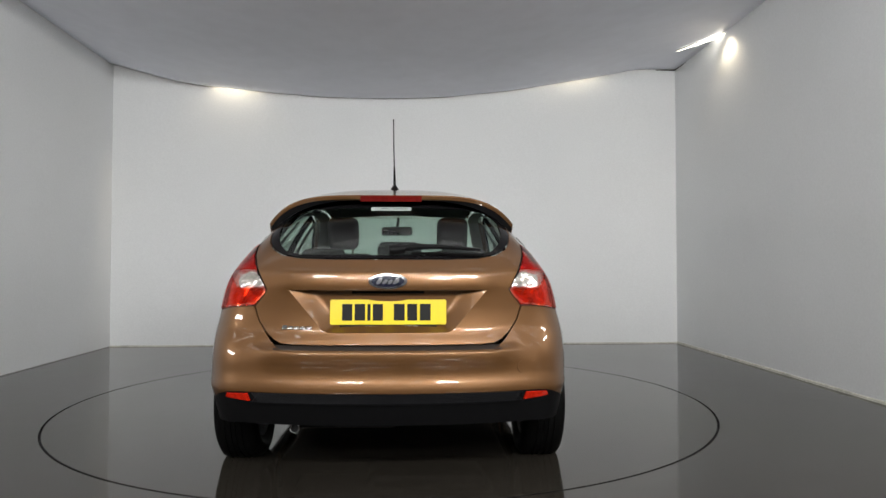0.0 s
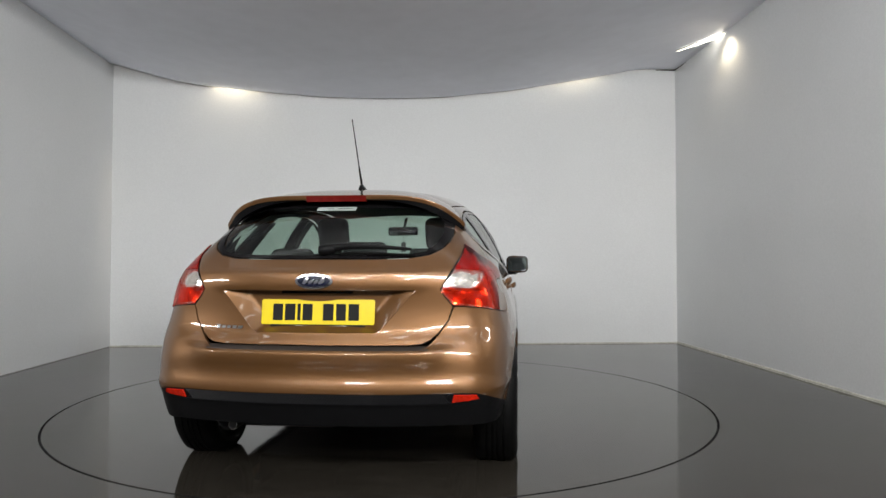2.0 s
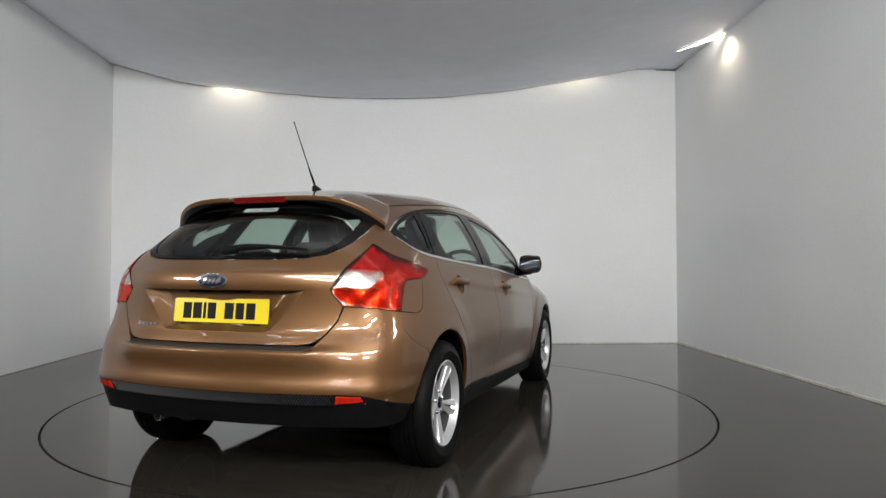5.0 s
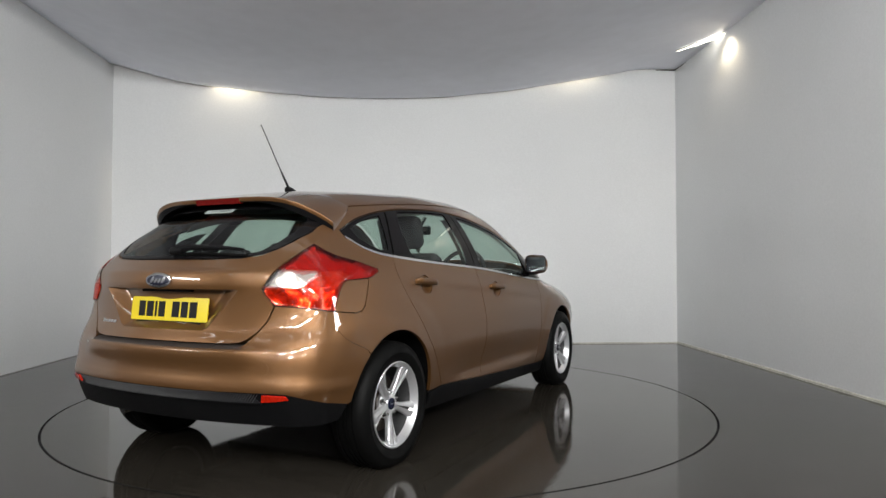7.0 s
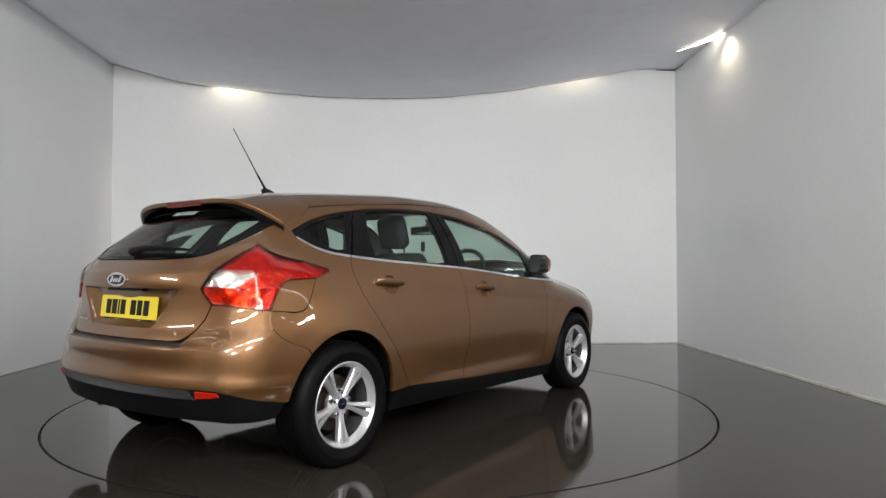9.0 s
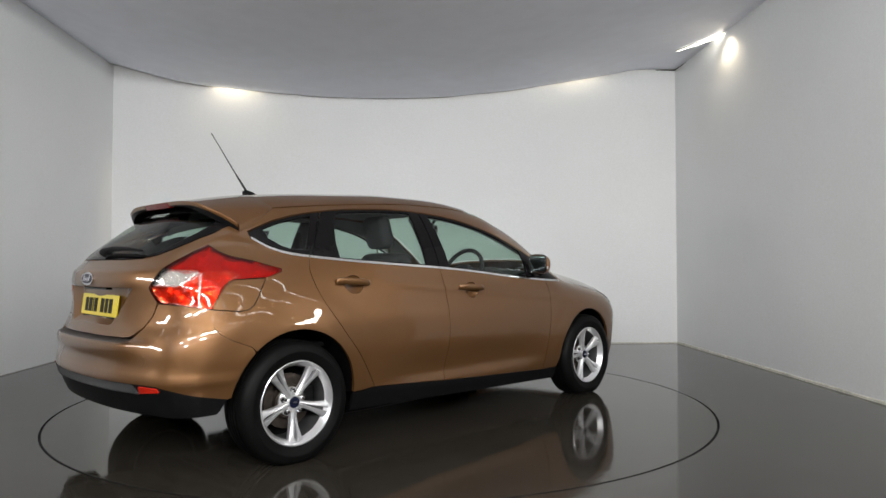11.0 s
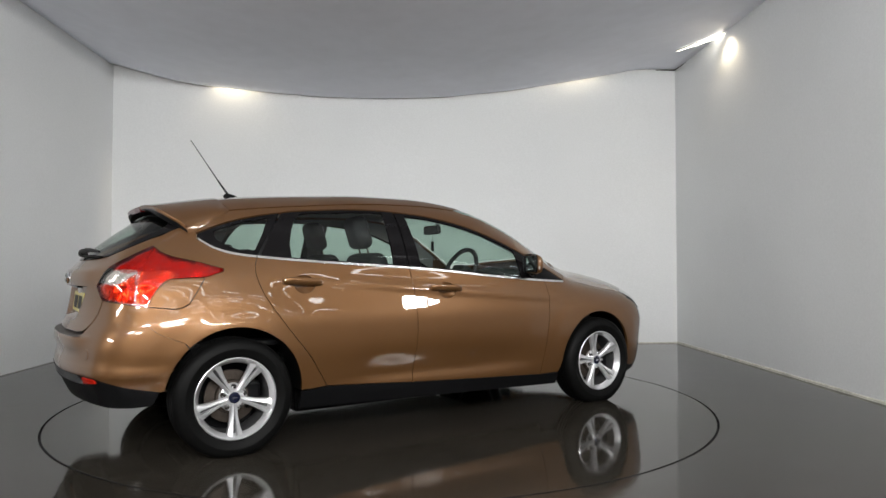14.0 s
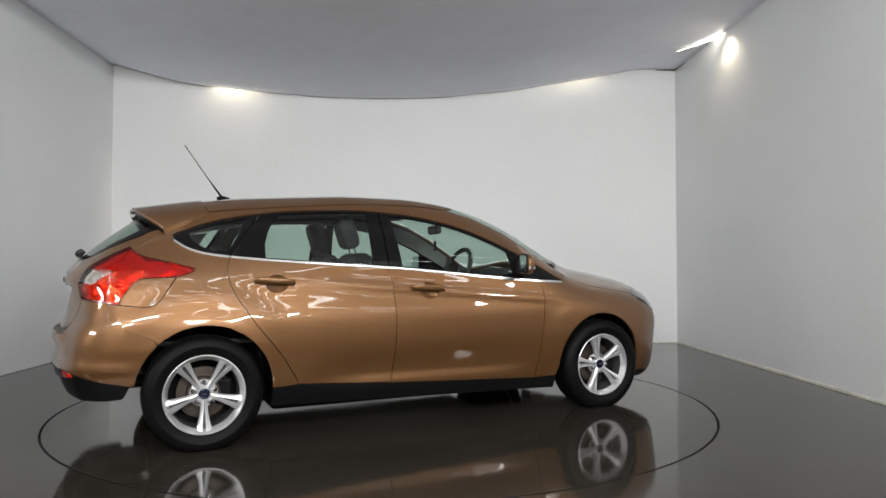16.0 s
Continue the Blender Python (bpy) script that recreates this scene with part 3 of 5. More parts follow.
LAMP = [(0.633, -1.806, 1.101), (0.633, -1.896, 1.056), (0.599, -2.008, 0.986), (0.563, -2.050, 0.918), (0.546, -2.058, 0.890), (0.561, -2.054, 0.865), (0.602, -2.041, 0.820),
        (0.721, -1.979, 0.808), (0.811, -1.870, 0.789), (0.806, -1.843, 0.844), (0.801, -1.801, 0.902), (0.800, -1.762, 0.928), (0.819, -1.581, 0.938), (0.808, -1.502, 0.965),
        (0.800, -1.500, 0.982), (0.760, -1.621, 1.018), (0.715, -1.732, 1.045), (0.685, -1.777, 1.066)]
LAMP_FRONT = [(y, z) for _, y, z in LAMP[8:14]]
LAMP_TOP = [(y, z) for _, y, z in LAMP[13:]] + [(-1.806, 1.101)]
FLAP = [(-1.870, 0.789), (-1.734, 0.775), (-1.690, 0.783), (-1.660, 0.805), (-1.626, 0.855), (-1.578, 0.934)]
BUMPER_CUT = [(-1.871, 0.789), (-1.864, 0.706), (-1.836, 0.672), (-1.796, 0.646), (-1.690, 0.603)]
DITCH_Y = [-1.381, -1.2, -1.0, -0.7, -0.4, -0.1, 0.15, 0.35, 0.55, 0.75, 0.90, 1.0]
DITCH_X = [0.521, 0.530, 0.535, 0.540, 0.540, 0.540, 0.545, 0.578, 0.612, 0.648, 0.675, 0.692]
DITCH = [(float(p[1]), float(p[2])) for p in on_body(DITCH_X, DITCH_Y, "z")[0]]


BONNET_X, BONNET_Y = [0.700, 0.728, 0.738, 0.722, 0.690, 0.655], [1.01, 1.15, 1.32, 1.50, 1.64, 1.74]
BONNET_LINE = [(float(p[1]), float(p[2])) for p in on_body(BONNET_X, BONNET_Y, "z")[0]]


def body_side(sign):
    """One side of the body: side frame, doors, fender, glass and trim."""
    word = "right" if sign > 0 else "left"
    low = FLAP + LAMP_FRONT[-2:] if sign > 0 else LAMP_FRONT
    frame_line = LAMP_TOP + [(-1.795, 1.125), (-1.74, 1.168), (-1.66, 1.210), (-1.623, 1.224), (-1.52, 1.252), (-1.436, 1.279)] + DITCH
    frame_line += along(light_top, 0.965, -1.585, 46, 0.004) + along(belt, -1.585, -1.293, 8, -0.004)
    frame_line += smooth_line(REAR_CUT, 6)[1:] + [(-1.00, 0.310)] + arc(REAR_AXLE, HUB, ARCH, -1, 53.5, 14) + arc(REAR_AXLE, HUB, ARCH, 57, 132.5, 18)
    frame_line += BUMPER_CUT[::-1] + low[1:-1]
    panel("side_frame", frame_line, "x", PAINT, car, sign, gap=0.0018, step=0.028)
    if sign > 0:
        panel("fuel_flap", FLAP + [(-1.581, 0.936)] + LAMP_FRONT[-3:0:-1], "x", PAINT, car, sign, gap=0.0030, step=0.02)
    rear = smooth_line(REAR_CUT, 6) + smooth_line(MID_CUT[::-1], 4) + along(belt, -0.36, -1.28, 14, -0.004)
    front = smooth_line(MID_CUT, 4) + smooth_line(FRONT_CUT[::-1], 4) + along(belt, 0.72, -0.34, 14, -0.004)
    doors = []
    for name, line, hy, hz in (("rear_door", rear, -1.055, 0.893), ("front_door", front, -0.105, 0.842)):
        cup = [(hy + 0.062 * math.cos(a) + 0.012, hz + 0.050 * math.sin(a)) for a in np.linspace(0, 2 * math.pi, 24, endpoint=False)]
        d = panel(name, line, "x", PAINT, car, sign, holes=[cup], step=0.018)
        doors.append(d)
        bowl = lambda a, b, hy=hy, hz=hz: -0.026 * np.clip(1.15 - np.hypot((a - hy - 0.012) / 0.062, (b - hz) / 0.050), 0, 1) ** 0.7
        panel("handle_recess", cup, "x", PAINT, d, sign, lift=bowl, gap=-0.001, step=0.008, flange=0)
        hs = np.linspace(-0.114, 0.114, 19)
        p, n = on_body(hy + hs, hz + 0.010 - 0.055 * hs, "x", sign)
        lift = 0.031 - 0.020 * (np.abs(hs) / 0.114) ** 6
        bm = bmesh.new()
        rings = []
        for k, (a, b) in enumerate(zip(p, n)):
            w = 0.0185 * (1 - 0.30 * (abs(hs[k]) / 0.114) ** 8)
            c = a + b * lift[k]
            rings.append([bm.verts.new(c + np.array([0, 0, 1]) * w * math.sin(t) + b * 0.0095 * math.cos(t)) for t in np.linspace(0, 2 * math.pi, 12, endpoint=False)])
        for r0, r1 in zip(rings, rings[1:]):
            for k in range(12):
                bm.faces.new((r0[k], r0[(k + 1) % 12], r1[(k + 1) % 12], r1[k]))
        bm.faces.new(rings[0])
        bm.faces.new(rings[-1][::-1])
        part("handle", bm, PAINT, d, "bronze door handle with a bright edge", smooth=True)
        panel("inner_trim", [(y, z) for y, z in line], "x", TRIM, d, sign, lift=-0.07, gap=0.01, step=0.06, flange=0)
    arch = arc(FRONT_AXLE, HUB, ARCH - 0.008, 2, 180, 26)
    panel("fender", smooth_line(FRONT_CUT, 4) + [(0.86, 0.245)] + arch[::-1] + [(1.60, 0.22), (1.92, 0.22), (2.00, 0.40), (1.985, 0.60), (1.90, 0.655), (1.76, 0.705), (1.655, 0.75)] + BONNET_LINE[::-1] + [(0.95, 0.884), (0.80, 0.890)],
          "x", PAINT, car, sign)
    panel("sill", [(-1.072, 0.205), (-1.068, 0.298), (-0.92, 0.316), (-0.348, 0.284), (0.124, 0.266), (0.70, 0.243), (0.862, 0.238), (0.858, 0.162)], "x", BLACK, car, sign, gap=0.0, lift=0.003, label="black plastic sill trim")
    # window frames, panes and bright strip
    qf = along(light_top, -1.585, -1.105, 12) + [(-1.20, 1.18), (-1.285, 1.06)] + along(belt, -1.30, -1.585, 10, 0.004)
    qh = along(light_top, -1.50, -1.185, 8, -0.018) + [(-1.24, 1.175), (-1.300, 1.085)] + [(-1.37, 1.082), (-1.43, 1.102), (-1.49, 1.142)]
    rf = along(light_top, -1.097, -0.362, 16) + [(-0.352, 1.0)] + along(belt, -0.355, -1.278, 14, 0.004) + [(-1.19, 1.18)]
    rh = along(light_top, -0.985, -0.446, 12, -0.016) + [(-0.450, 1.18)] + along(belt, -0.456, -1.095, 12, 0.016) + [(-1.092, 1.12), (-1.060, 1.21), (-1.02, 1.275)]
    ff = along(light_top, -0.356, 0.95, 30) + along(belt, 0.945, -0.347, 24, 0.004)
    fh = along(light_top, -0.288, 0.515, 18, -0.018) + [(0.530, 1.02)] + along(belt, 0.540, -0.258, 14, 0.016) + [(-0.272, 1.16)]
    for owner, name, line, hole in ((car, "quarter_window", qf, qh), (doors[0], "window_frame", rf, rh), (doors[1], "window_frame", ff, fh)):
        f = panel(name, line, "x", GLOSSBLACK, owner, sign, lift=-0.001, gap=0.0015, step=0.022, flange=0.012, holes=[hole])
        if owner is car:
            f["label"] = "small fixed window in a black frame"
        g = panel("pane", hole, "x", GLASS, f if owner is car else owner, sign, lift=-0.005, gap=-0.003, step=0.03, flange=0)
        g["label"] = "green-tinted window pane"
        g.visible_shadow = False
    for a, b, owner in ((-1.583, -1.296, car), (-1.290, -0.353, doors[0]), (-0.348, 0.738, doors[1]), (0.742, 0.945, car)):
        panel("chrome_strip", along(belt, a, b, 24, 0.007) + along(belt, b, a, 24, -0.006), "x", STRIP, owner, sign, lift=0.004, gap=0.0, step=0.012, flange=0.006, label="bright chrome belt strip")
    # inner pillars and roof lining
    panel("pillar_trim", along(light_top, -1.50, 0.80, 30, 0.010) + DITCH[::-1][2:] + [(-1.50, 1.27)], "x", LINER, car, sign, lift=-0.045, gap=0.0, step=0.05, flange=0)
    panel("b_pillar", [(-0.42, 0.60), (-0.30, 0.60), (-0.30, 1.33), (-0.42, 1.335)], "x", TRIM, car, sign, lift=-0.05, gap=0, step=0.05, flange=0)
    panel("c_pillar", [(-1.30, 0.80), (-1.05, 0.80), (-1.15, 1.02), (-1.08, 1.285), (-1.16, 1.28), (-1.29, 1.09)], "x", TRIM, car, sign, lift=-0.045, gap=0, step=0.05, flange=0)
    panel("boot_side", [(-1.95, 0.72), (-1.30, 0.72), (-1.30, 1.05), (-1.42, 1.09), (-1.52, 1.13), (-1.60, 1.19), (-1.70, 1.12), (-1.78, 1.05)], "x", TRIM, car, sign, lift=-0.05, gap=0, step=0.06, flange=0)
    panel("rear_pillar_trim", [(-1.78, 1.05), (-1.70, 1.12), (-1.58, 1.21), (-1.48, 1.25), (-1.40, 1.26), (-1.44, 1.20), (-1.48, 1.14), (-1.38, 1.08), (-1.30, 1.05), (-1.30, 0.80), (-1.85, 0.80)], "x", TRIM, car, sign, lift=-0.10, gap=0, step=0.05, flange=0)
    # tail lamp
    clear = diag([(0.566, -2.050, 0.908), (0.590, -2.025, 0.962), (0.603, -2.007, 0.979), (0.728, -1.908, 0.972), (0.742, -1.912, 0.957), (0.722, -1.948, 0.930), (0.695, -1.983, 0.904)])
    lower = diag([(0.566, -2.052, 0.900), (0.690, -1.986, 0.896), (0.726, -1.945, 0.923), (0.748, -1.912, 0.948), (0.772, -1.918, 0.802), (0.721, -1.979, 0.815), (0.608, -2.039, 0.829), (0.566, -2.053, 0.868), (0.558, -2.056, 0.890)])
    outer = diag([(0.755, -1.905, 0.965), (0.790, -1.80, 0.972), (0.800, -1.740, 0.950), (0.797, -1.780, 0.930), (0.800, -1.815, 0.890), (0.803, -1.845, 0.840), (0.803, -1.872, 0.802), (0.778, -1.914, 0.806)])
    lamp = panel("tail_lamp", diag(LAMP), "c", LAMPRED, car, sign, lift=0.006, gap=0.003, step=0.014, flange=0.005, holes=[clear, lower, outer], label="red tail lamp with a clear reversing section")
    panel("lamp_gasket", diag(LAMP), "c", GLOSSBLACK, lamp, sign, lift=0.002, gap=0.0005, step=0.016, flange=0.03, holes=[inset(resample(diag(LAMP), 0.02), 0.0022)])
    cells = lambda u, v: -0.015 + 0.0045 * np.cos(u * 75) * np.cos((v - 0.86) * 48) + 0.008 * np.exp(-((u + 0.578) / 0.004) ** 2) + 0.006 * np.exp(-((v - 0.902) / 0.004) ** 2)
    panel("lamp_bowl", diag(LAMP), "c", BOWL, lamp, sign, lift=cells, gap=0.002, step=0.009, flange=0, label="silvered reflector behind the lens")
    panel("reversing_lens", clear, "c", LAMPCLEAR, lamp, sign, lift=0.0070, gap=0.001, step=0.01, flange=0.004, label="clear reversing lens")
    panel("brake_lens", lower, "c", LAMPORANGE, lamp, sign, lift=0.0065, gap=0.001, step=0.012, flange=0.003, label="orange-red brake lens")
    panel("side_lens", outer, "c", LAMPORANGE, lamp, sign, lift=0.0065, gap=0.001, step=0.012, flange=0.003, label="orange-red side lens")
    # head lamp
    panel("head_lamp", [(1.62, 0.795), (1.74, 0.735), (1.80, 0.680), (1.91, 0.650), (1.985, 0.645), (2.01, 0.70), (1.97, 0.775), (1.87, 0.815), (1.74, 0.815)], "x", DARKLENS, car, sign, lift=0.003, step=0.02, label="clear head lamp")
    panel("front_skirt", [(1.585, 0.185), (1.66, 0.185), (1.80, 0.215), (1.62, 0.235)], "x", BLACK, car, sign, lift=0.004, gap=0, step=0.03, label="black lower lip of the front bumper")
    # wheel arch linings, open below the bumper
    for yc, a0, a1 in ((REAR_AXLE, -2, 138), (FRONT_AXLE, 0, 182)):
        bm = bmesh.new()
        line = arc(yc, HUB, ARCH + 0.012, a0, a1, 24)
        skin = on_body([y for y, _ in line], [z for _, z in line], "x")[0][:, 0]
        out = [bm.verts.new((sign * (min(x, 0.877) - 0.012), y, z)) for x, (y, z) in zip(skin, line)]
        inn = [bm.verts.new((sign * 0.55, y, z)) for y, z in line]
        for k in range(len(line) - 1):
            bm.faces.new((out[k], out[k + 1], inn[k + 1], inn[k]))
        bm.faces.new(inn)
        part("arch_lining", bm, BLACK, car)


for sign in (1, -1):
    part("air_deflector", box_bm((sign * 0.70 - 0.07, 1.585, 0.155), (sign * 0.70 + 0.07, 1.60, 0.25), 0.004), BLACK, car, "small black flap ahead of the front wheel")

both = lambda make: [make(s) for s in (1.0, -1.0)]
both(body_side)

# roof, glass and bonnet
roof_edge = [(x - 0.004, y) for x, y in zip(DITCH_X, DITCH_Y)][:7]
roof = [(-x, y) for x, y in roof_edge] + [(-0.46, 0.245), (-0.25, 0.330), (0, 0.352), (0.25, 0.330), (0.46, 0.245)] + roof_edge[::-1] + [(0.44, -1.405), (-0.44, -1.405)]
panel("roof", roof, "z", PAINT, car, step=0.04)
panel("roof_lining", [(x * 0.97, y - 0.02) for x, y in roof], "z", LINER, car, step=0.08, lift=-0.04, flange=0)
screen_edge = [(x - 0.004, y) for x, y in zip(DITCH_X, DITCH_Y)][6:11]
screen = [(-x, y) for x, y in screen_edge[::-1]] + [(-0.46, 0.250), (-0.25, 0.338), (0, 0.360), (0.25, 0.338), (0.46, 0.250)] + screen_edge + [(0.52, 1.06), (0.26, 1.18), (0, 1.22), (-0.26, 1.18), (-0.52, 1.06)]
w = panel("windscreen", screen, "z", GLASS, car, step=0.05, flange=0.0, lift=-0.004, label="green-tinted windscreen")
w.visible_shadow = False
bonnet = [(-0.69, 0.955), (-0.52, 1.075), (-0.26, 1.195), (0, 1.235), (0.26, 1.195), (0.52, 1.075), (0.69, 0.955)] + list(zip(BONNET_X, BONNET_Y)) + [(0.58, 1.86), (0.3, 1.98), (0, 2.02), (-0.3, 1.98), (-0.58, 1.86)] + [(-x, y) for x, y in zip(BONNET_X, BONNET_Y)][::-1]
panel("bonnet", bonnet, "z", PAINT, car, step=0.045)
fb = [(-0.70, 0.22), (0.70, 0.22), (0.71, 0.45), (0.66, 0.64), (0.52, 0.71), (0.30, 0.75), (-0.30, 0.75), (-0.52, 0.71), (-0.66, 0.64), (-0.71, 0.45)]
panel("front_bumper", fb, "f", PAINT, car, step=0.045)

# rear window with its black border
frit = mirrored([(0, 1.027), (0.25, 1.027), (0.404, 1.032), (0.490, 1.048), (0.540, 1.076), (0.566, 1.108), (0.580, 1.150), (0.578, 1.222), (0.50, 1.285), (0.40, 1.315), (0, 1.345)])
clear = mirrored([(0, 1.044), (0.40, 1.048), (0.470, 1.064), (0.512, 1.100), (0.533, 1.155), (0.528, 1.212), (0.482, 1.258), (0.38, 1.280), (0, 1.288)])
rear_window = panel("rear_window", frit, "y", GLOSSBLACK, car, step=0.03, flange=0.006, lift=0.001, holes=[clear], label="heated rear window with a black border")
g = panel("pane", clear, "y", REARGLASS, rear_window, step=0.04, flange=0, gap=-0.003, lift=-0.002, label="green-tinted glass")
g.visible_shadow = False
st = panel("window_sticker", [(-0.10, 1.262), (0.10, 1.262), (0.10, 1.286), (-0.10, 1.286)], "y", STICKER, rear_window, step=0.03, flange=0.0, lift=0.003, label="white dealer sticker strip")
for a, b in ((-0.05, -0.012), (0.005, 0.085)):
    panel("print_bar", [(a, 1.271), (b, 1.271), (b, 1.278), (a, 1.278)], "y", TRIM, st, step=0.03, flange=0, lift=0.0035)

# tailgate with the plate recess
RECESS = [(-0.437, 0.886), (-0.290, 0.716), (-0.262, 0.704), (0.262, 0.704), (0.290, 0.716), (0.437, 0.886)]
gate_half = [(0, 0.650), (0.42, 0.650), (0.475, 0.656), (0.505, 0.670), (0.540, 0.700), (0.579, 0.754), (0.600, 0.817), (0.560, 0.865), (0.545, 0.890), (0.562, 0.920), (0.598, 0.988), (0.626, 1.045), (0.634, 1.085),
             (0.632, 1.115), (0.620, 1.150), (0.600, 1.190), (0.586, 1.224), (0.583, 1.150), (0.568, 1.106), (0.542, 1.074), (0.491, 1.046), (0.404, 1.030), (0.25, 1.025), (0, 1.025)]
gate = panel("tailgate", mirrored(gate_half), "y", PAINT, car, holes=[RECESS], step=0.010, flange=0.02)


def recess_depth(a, b):
    slant = ((0.437 - np.abs(a)) * 0.170 - (0.886 - b) * 0.147) / 0.225
    return -np.clip(np.minimum(np.minimum((b - 0.704) * 1.3, slant * 0.8), 0.052), 0, 1)


panel("plate_recess", RECESS, "y", PAINT, gate, lift=recess_depth, gap=-0.0015, step=0.012, flange=0)
# overhang above the plate
bm = bmesh.new()
x = np.linspace(-0.437, 0.437, 31)
p, n = on_body(x, np.full_like(x, 0.886), "y")
q = p - n * np.clip((0.437 - np.abs(x)) * 0.6, 0, 0.056)[:, None]
a, b = [bm.verts.new(v) for v in p], [bm.verts.new(v) for v in q]
for k in range(30):
    bm.faces.new((a[k], a[k + 1], b[k + 1], b[k]))
part("overhang", bm, PAINT, gate)

# number plate: bars in place of characters
tilt = math.atan2(0.013, 0.111)
plate_pose = Matrix.Translation((0.0, -2.0925, 0.790)) @ Matrix.Rotation(-tilt, 4, "X")
bm = extrude_bm(rounded(0.258, 0.0555, 0.008), "y", -0.002, 0.002)
bm.transform(plate_pose)
plate = part("number_plate", bm, PLATE, gate, "yellow rear number plate with black bars")
for a, b in ((-0.205, -0.160), (-0.150, -0.103), (-0.093, -0.079), (-0.069, -0.024), (0.024, 0.072), (0.084, 0.128), (0.140, 0.188)):
    bm = box_bm((a, -0.0035, -0.038), (b, -0.001, 0.036), 0.0006, plate_pose)
    part("plate_bar", bm, INK, plate)
bm = box_bm((-0.215, -0.004, -0.071), (0.215, 0.004, -0.0565), 0.002, plate_pose)
holder = part("plate_holder", bm, INK, gate, "black plate holder strip with small white print")
part("print_bar", box_bm((-0.10, -0.0052, -0.067), (0.13, -0.003, -0.061), 0.0, plate_pose), WHITE, holder)
part("plate_lamp_bar", box_bm((-0.16, -2.115, 0.873), (0.16, -2.085, 0.884), 0.003), GLOSSBLACK, gate)

# oval badge and name badge
def oval(rx, rz, n=48):
    return [(rx * math.cos(2 * math.pi * k / n), 0.928 + rz * math.sin(2 * math.pi * k / n)) for k in range(n)]


badge = panel("oval_badge", oval(0.084, 0.033), "y", CHROME, gate, lift=0.007, gap=0, step=0.012, flange=0.008, label="chrome-rimmed dark blue oval badge")
panel("badge_field", oval(0.072, 0.0232), "y", BLUE, badge, lift=0.0082, gap=0, step=0.012, flange=0.002)
for a, b, top in ((-0.052, -0.030, 0.944), (-0.026, -0.006, 0.934), (-0.002, 0.016, 0.934), (0.020, 0.044, 0.944)):
    panel("badge_stroke", [(a, 0.916), (a + 0.012, 0.915), (b + 0.004, 0.925), (b + 0.006, top), (b - 0.004, top), (a + 0.004, 0.927)], "y", CHROME, badge, lift=0.0090, gap=0, step=0.01, flange=0.001)
for k, (a, b) in enumerate(((-0.470, -0.448), (-0.444, -0.420), (-0.416, -0.394), (-0.390, -0.366), (-0.362, -0.336))):
    z0, z1 = 0.714, 0.729 + 0.004 * (k == 0)
    panel("name_badge", [(a, z0), (b, z0), (b + 0.005, z1), (a + 0.005, z1)], "y", CHROME, gate, lift=0.004, gap=0.001, step=0.01, flange=0.004)

# rear wiper
wiper_pts = [(0.035, 1.052), (0.12, 1.062), (0.22, 1.062), (0.32, 1.057), (0.41, 1.050)]
p, n = on_body([a for a, _ in wiper_pts], [b for _, b in wiper_pts], "y")
wiper = part("rear_wiper", tube_bm([v + m * 0.028 for v, m in zip(p, n)], [0.017, 0.015, 0.011, 0.009, 0.006], 8), BLACK, gate, "black rear wiper arm", smooth=True)
p2, n2 = on_body([0.0, 0.03, 0.07], [1.050, 1.052, 1.056], "y")
part("pivot_cover", tube_bm([v + m * 0.022 for v, m in zip(p2, n2)], [0.020, 0.025, 0.020], 10), BLACK, wiper, smooth=True)
blade = [(0.10, 1.044), (0.20, 1.045), (0.30, 1.042), (0.43, 1.036)]
p3, n3 = on_body([a for a, _ in blade], [b for _, b in blade], "y")
part("wiper_blade", tube_bm([v + m * 0.010 for v, m in zip(p3, n3)], 0.007, 6), TYRE, wiper)

# roof spoiler
def spoiler_top(x, y):
    return float(top_y(y)) - 0.16 * (abs(x) / 0.622) ** 5.2 + 0.003


rear_line = curve([(0, -1.800), (0.30, -1.792), (0.45, -1.768), (0.54, -1.722), (0.592, -1.672), (0.622, -1.640)])
fore_line = curve([(0, -1.408), (0.45, -1.405), (0.495, -1.400), (0.525, -1.386), (0.562, -1.450), (0.600, -1.560), (0.622, -1.632)])
skin, under = bmesh.new(), bmesh.new()
nx, ny = 56, 10
tops, lips, lows = [], [], []
for i in range(nx + 1):
    x = 0.622 * math.sin(math.pi / 2 * (2 * i / nx - 1))
    yf, yr = float(fore_line(abs(x))), float(rear_line(abs(x)))
    col, low = [], []
    for j in range(ny + 1):
        v = j / ny
        y = yf + (yr - yf) * v
        drop = float(top_y(y)) - 0.16 * (abs(x) / 0.603) ** 3.65
        z = drop + 0.003 + (spoiler_top(x, y) - drop - 0.003) * v ** 0.7
        col.append(skin.verts.new((x, y, z)))
        low.append(under.verts.new((x * 0.985, y + 0.016, min(z - 0.026, drop - 0.020) - 0.012 * (1 - v))))
    z = spoiler_top(x, yr)
    lips.append((skin.verts.new((x * 0.998, yr - 0.002, z - 0.006)), skin.verts.new((x * 0.994, yr + 0.004, z - 0.021)), under.verts.new((x * 0.994, yr + 0.0045, z - 0.0205))))
    tops.append(col + [skin.verts.new((x * 0.99, yf + 0.003, col[0].co.z - 0.05))])
    lows.append(low)
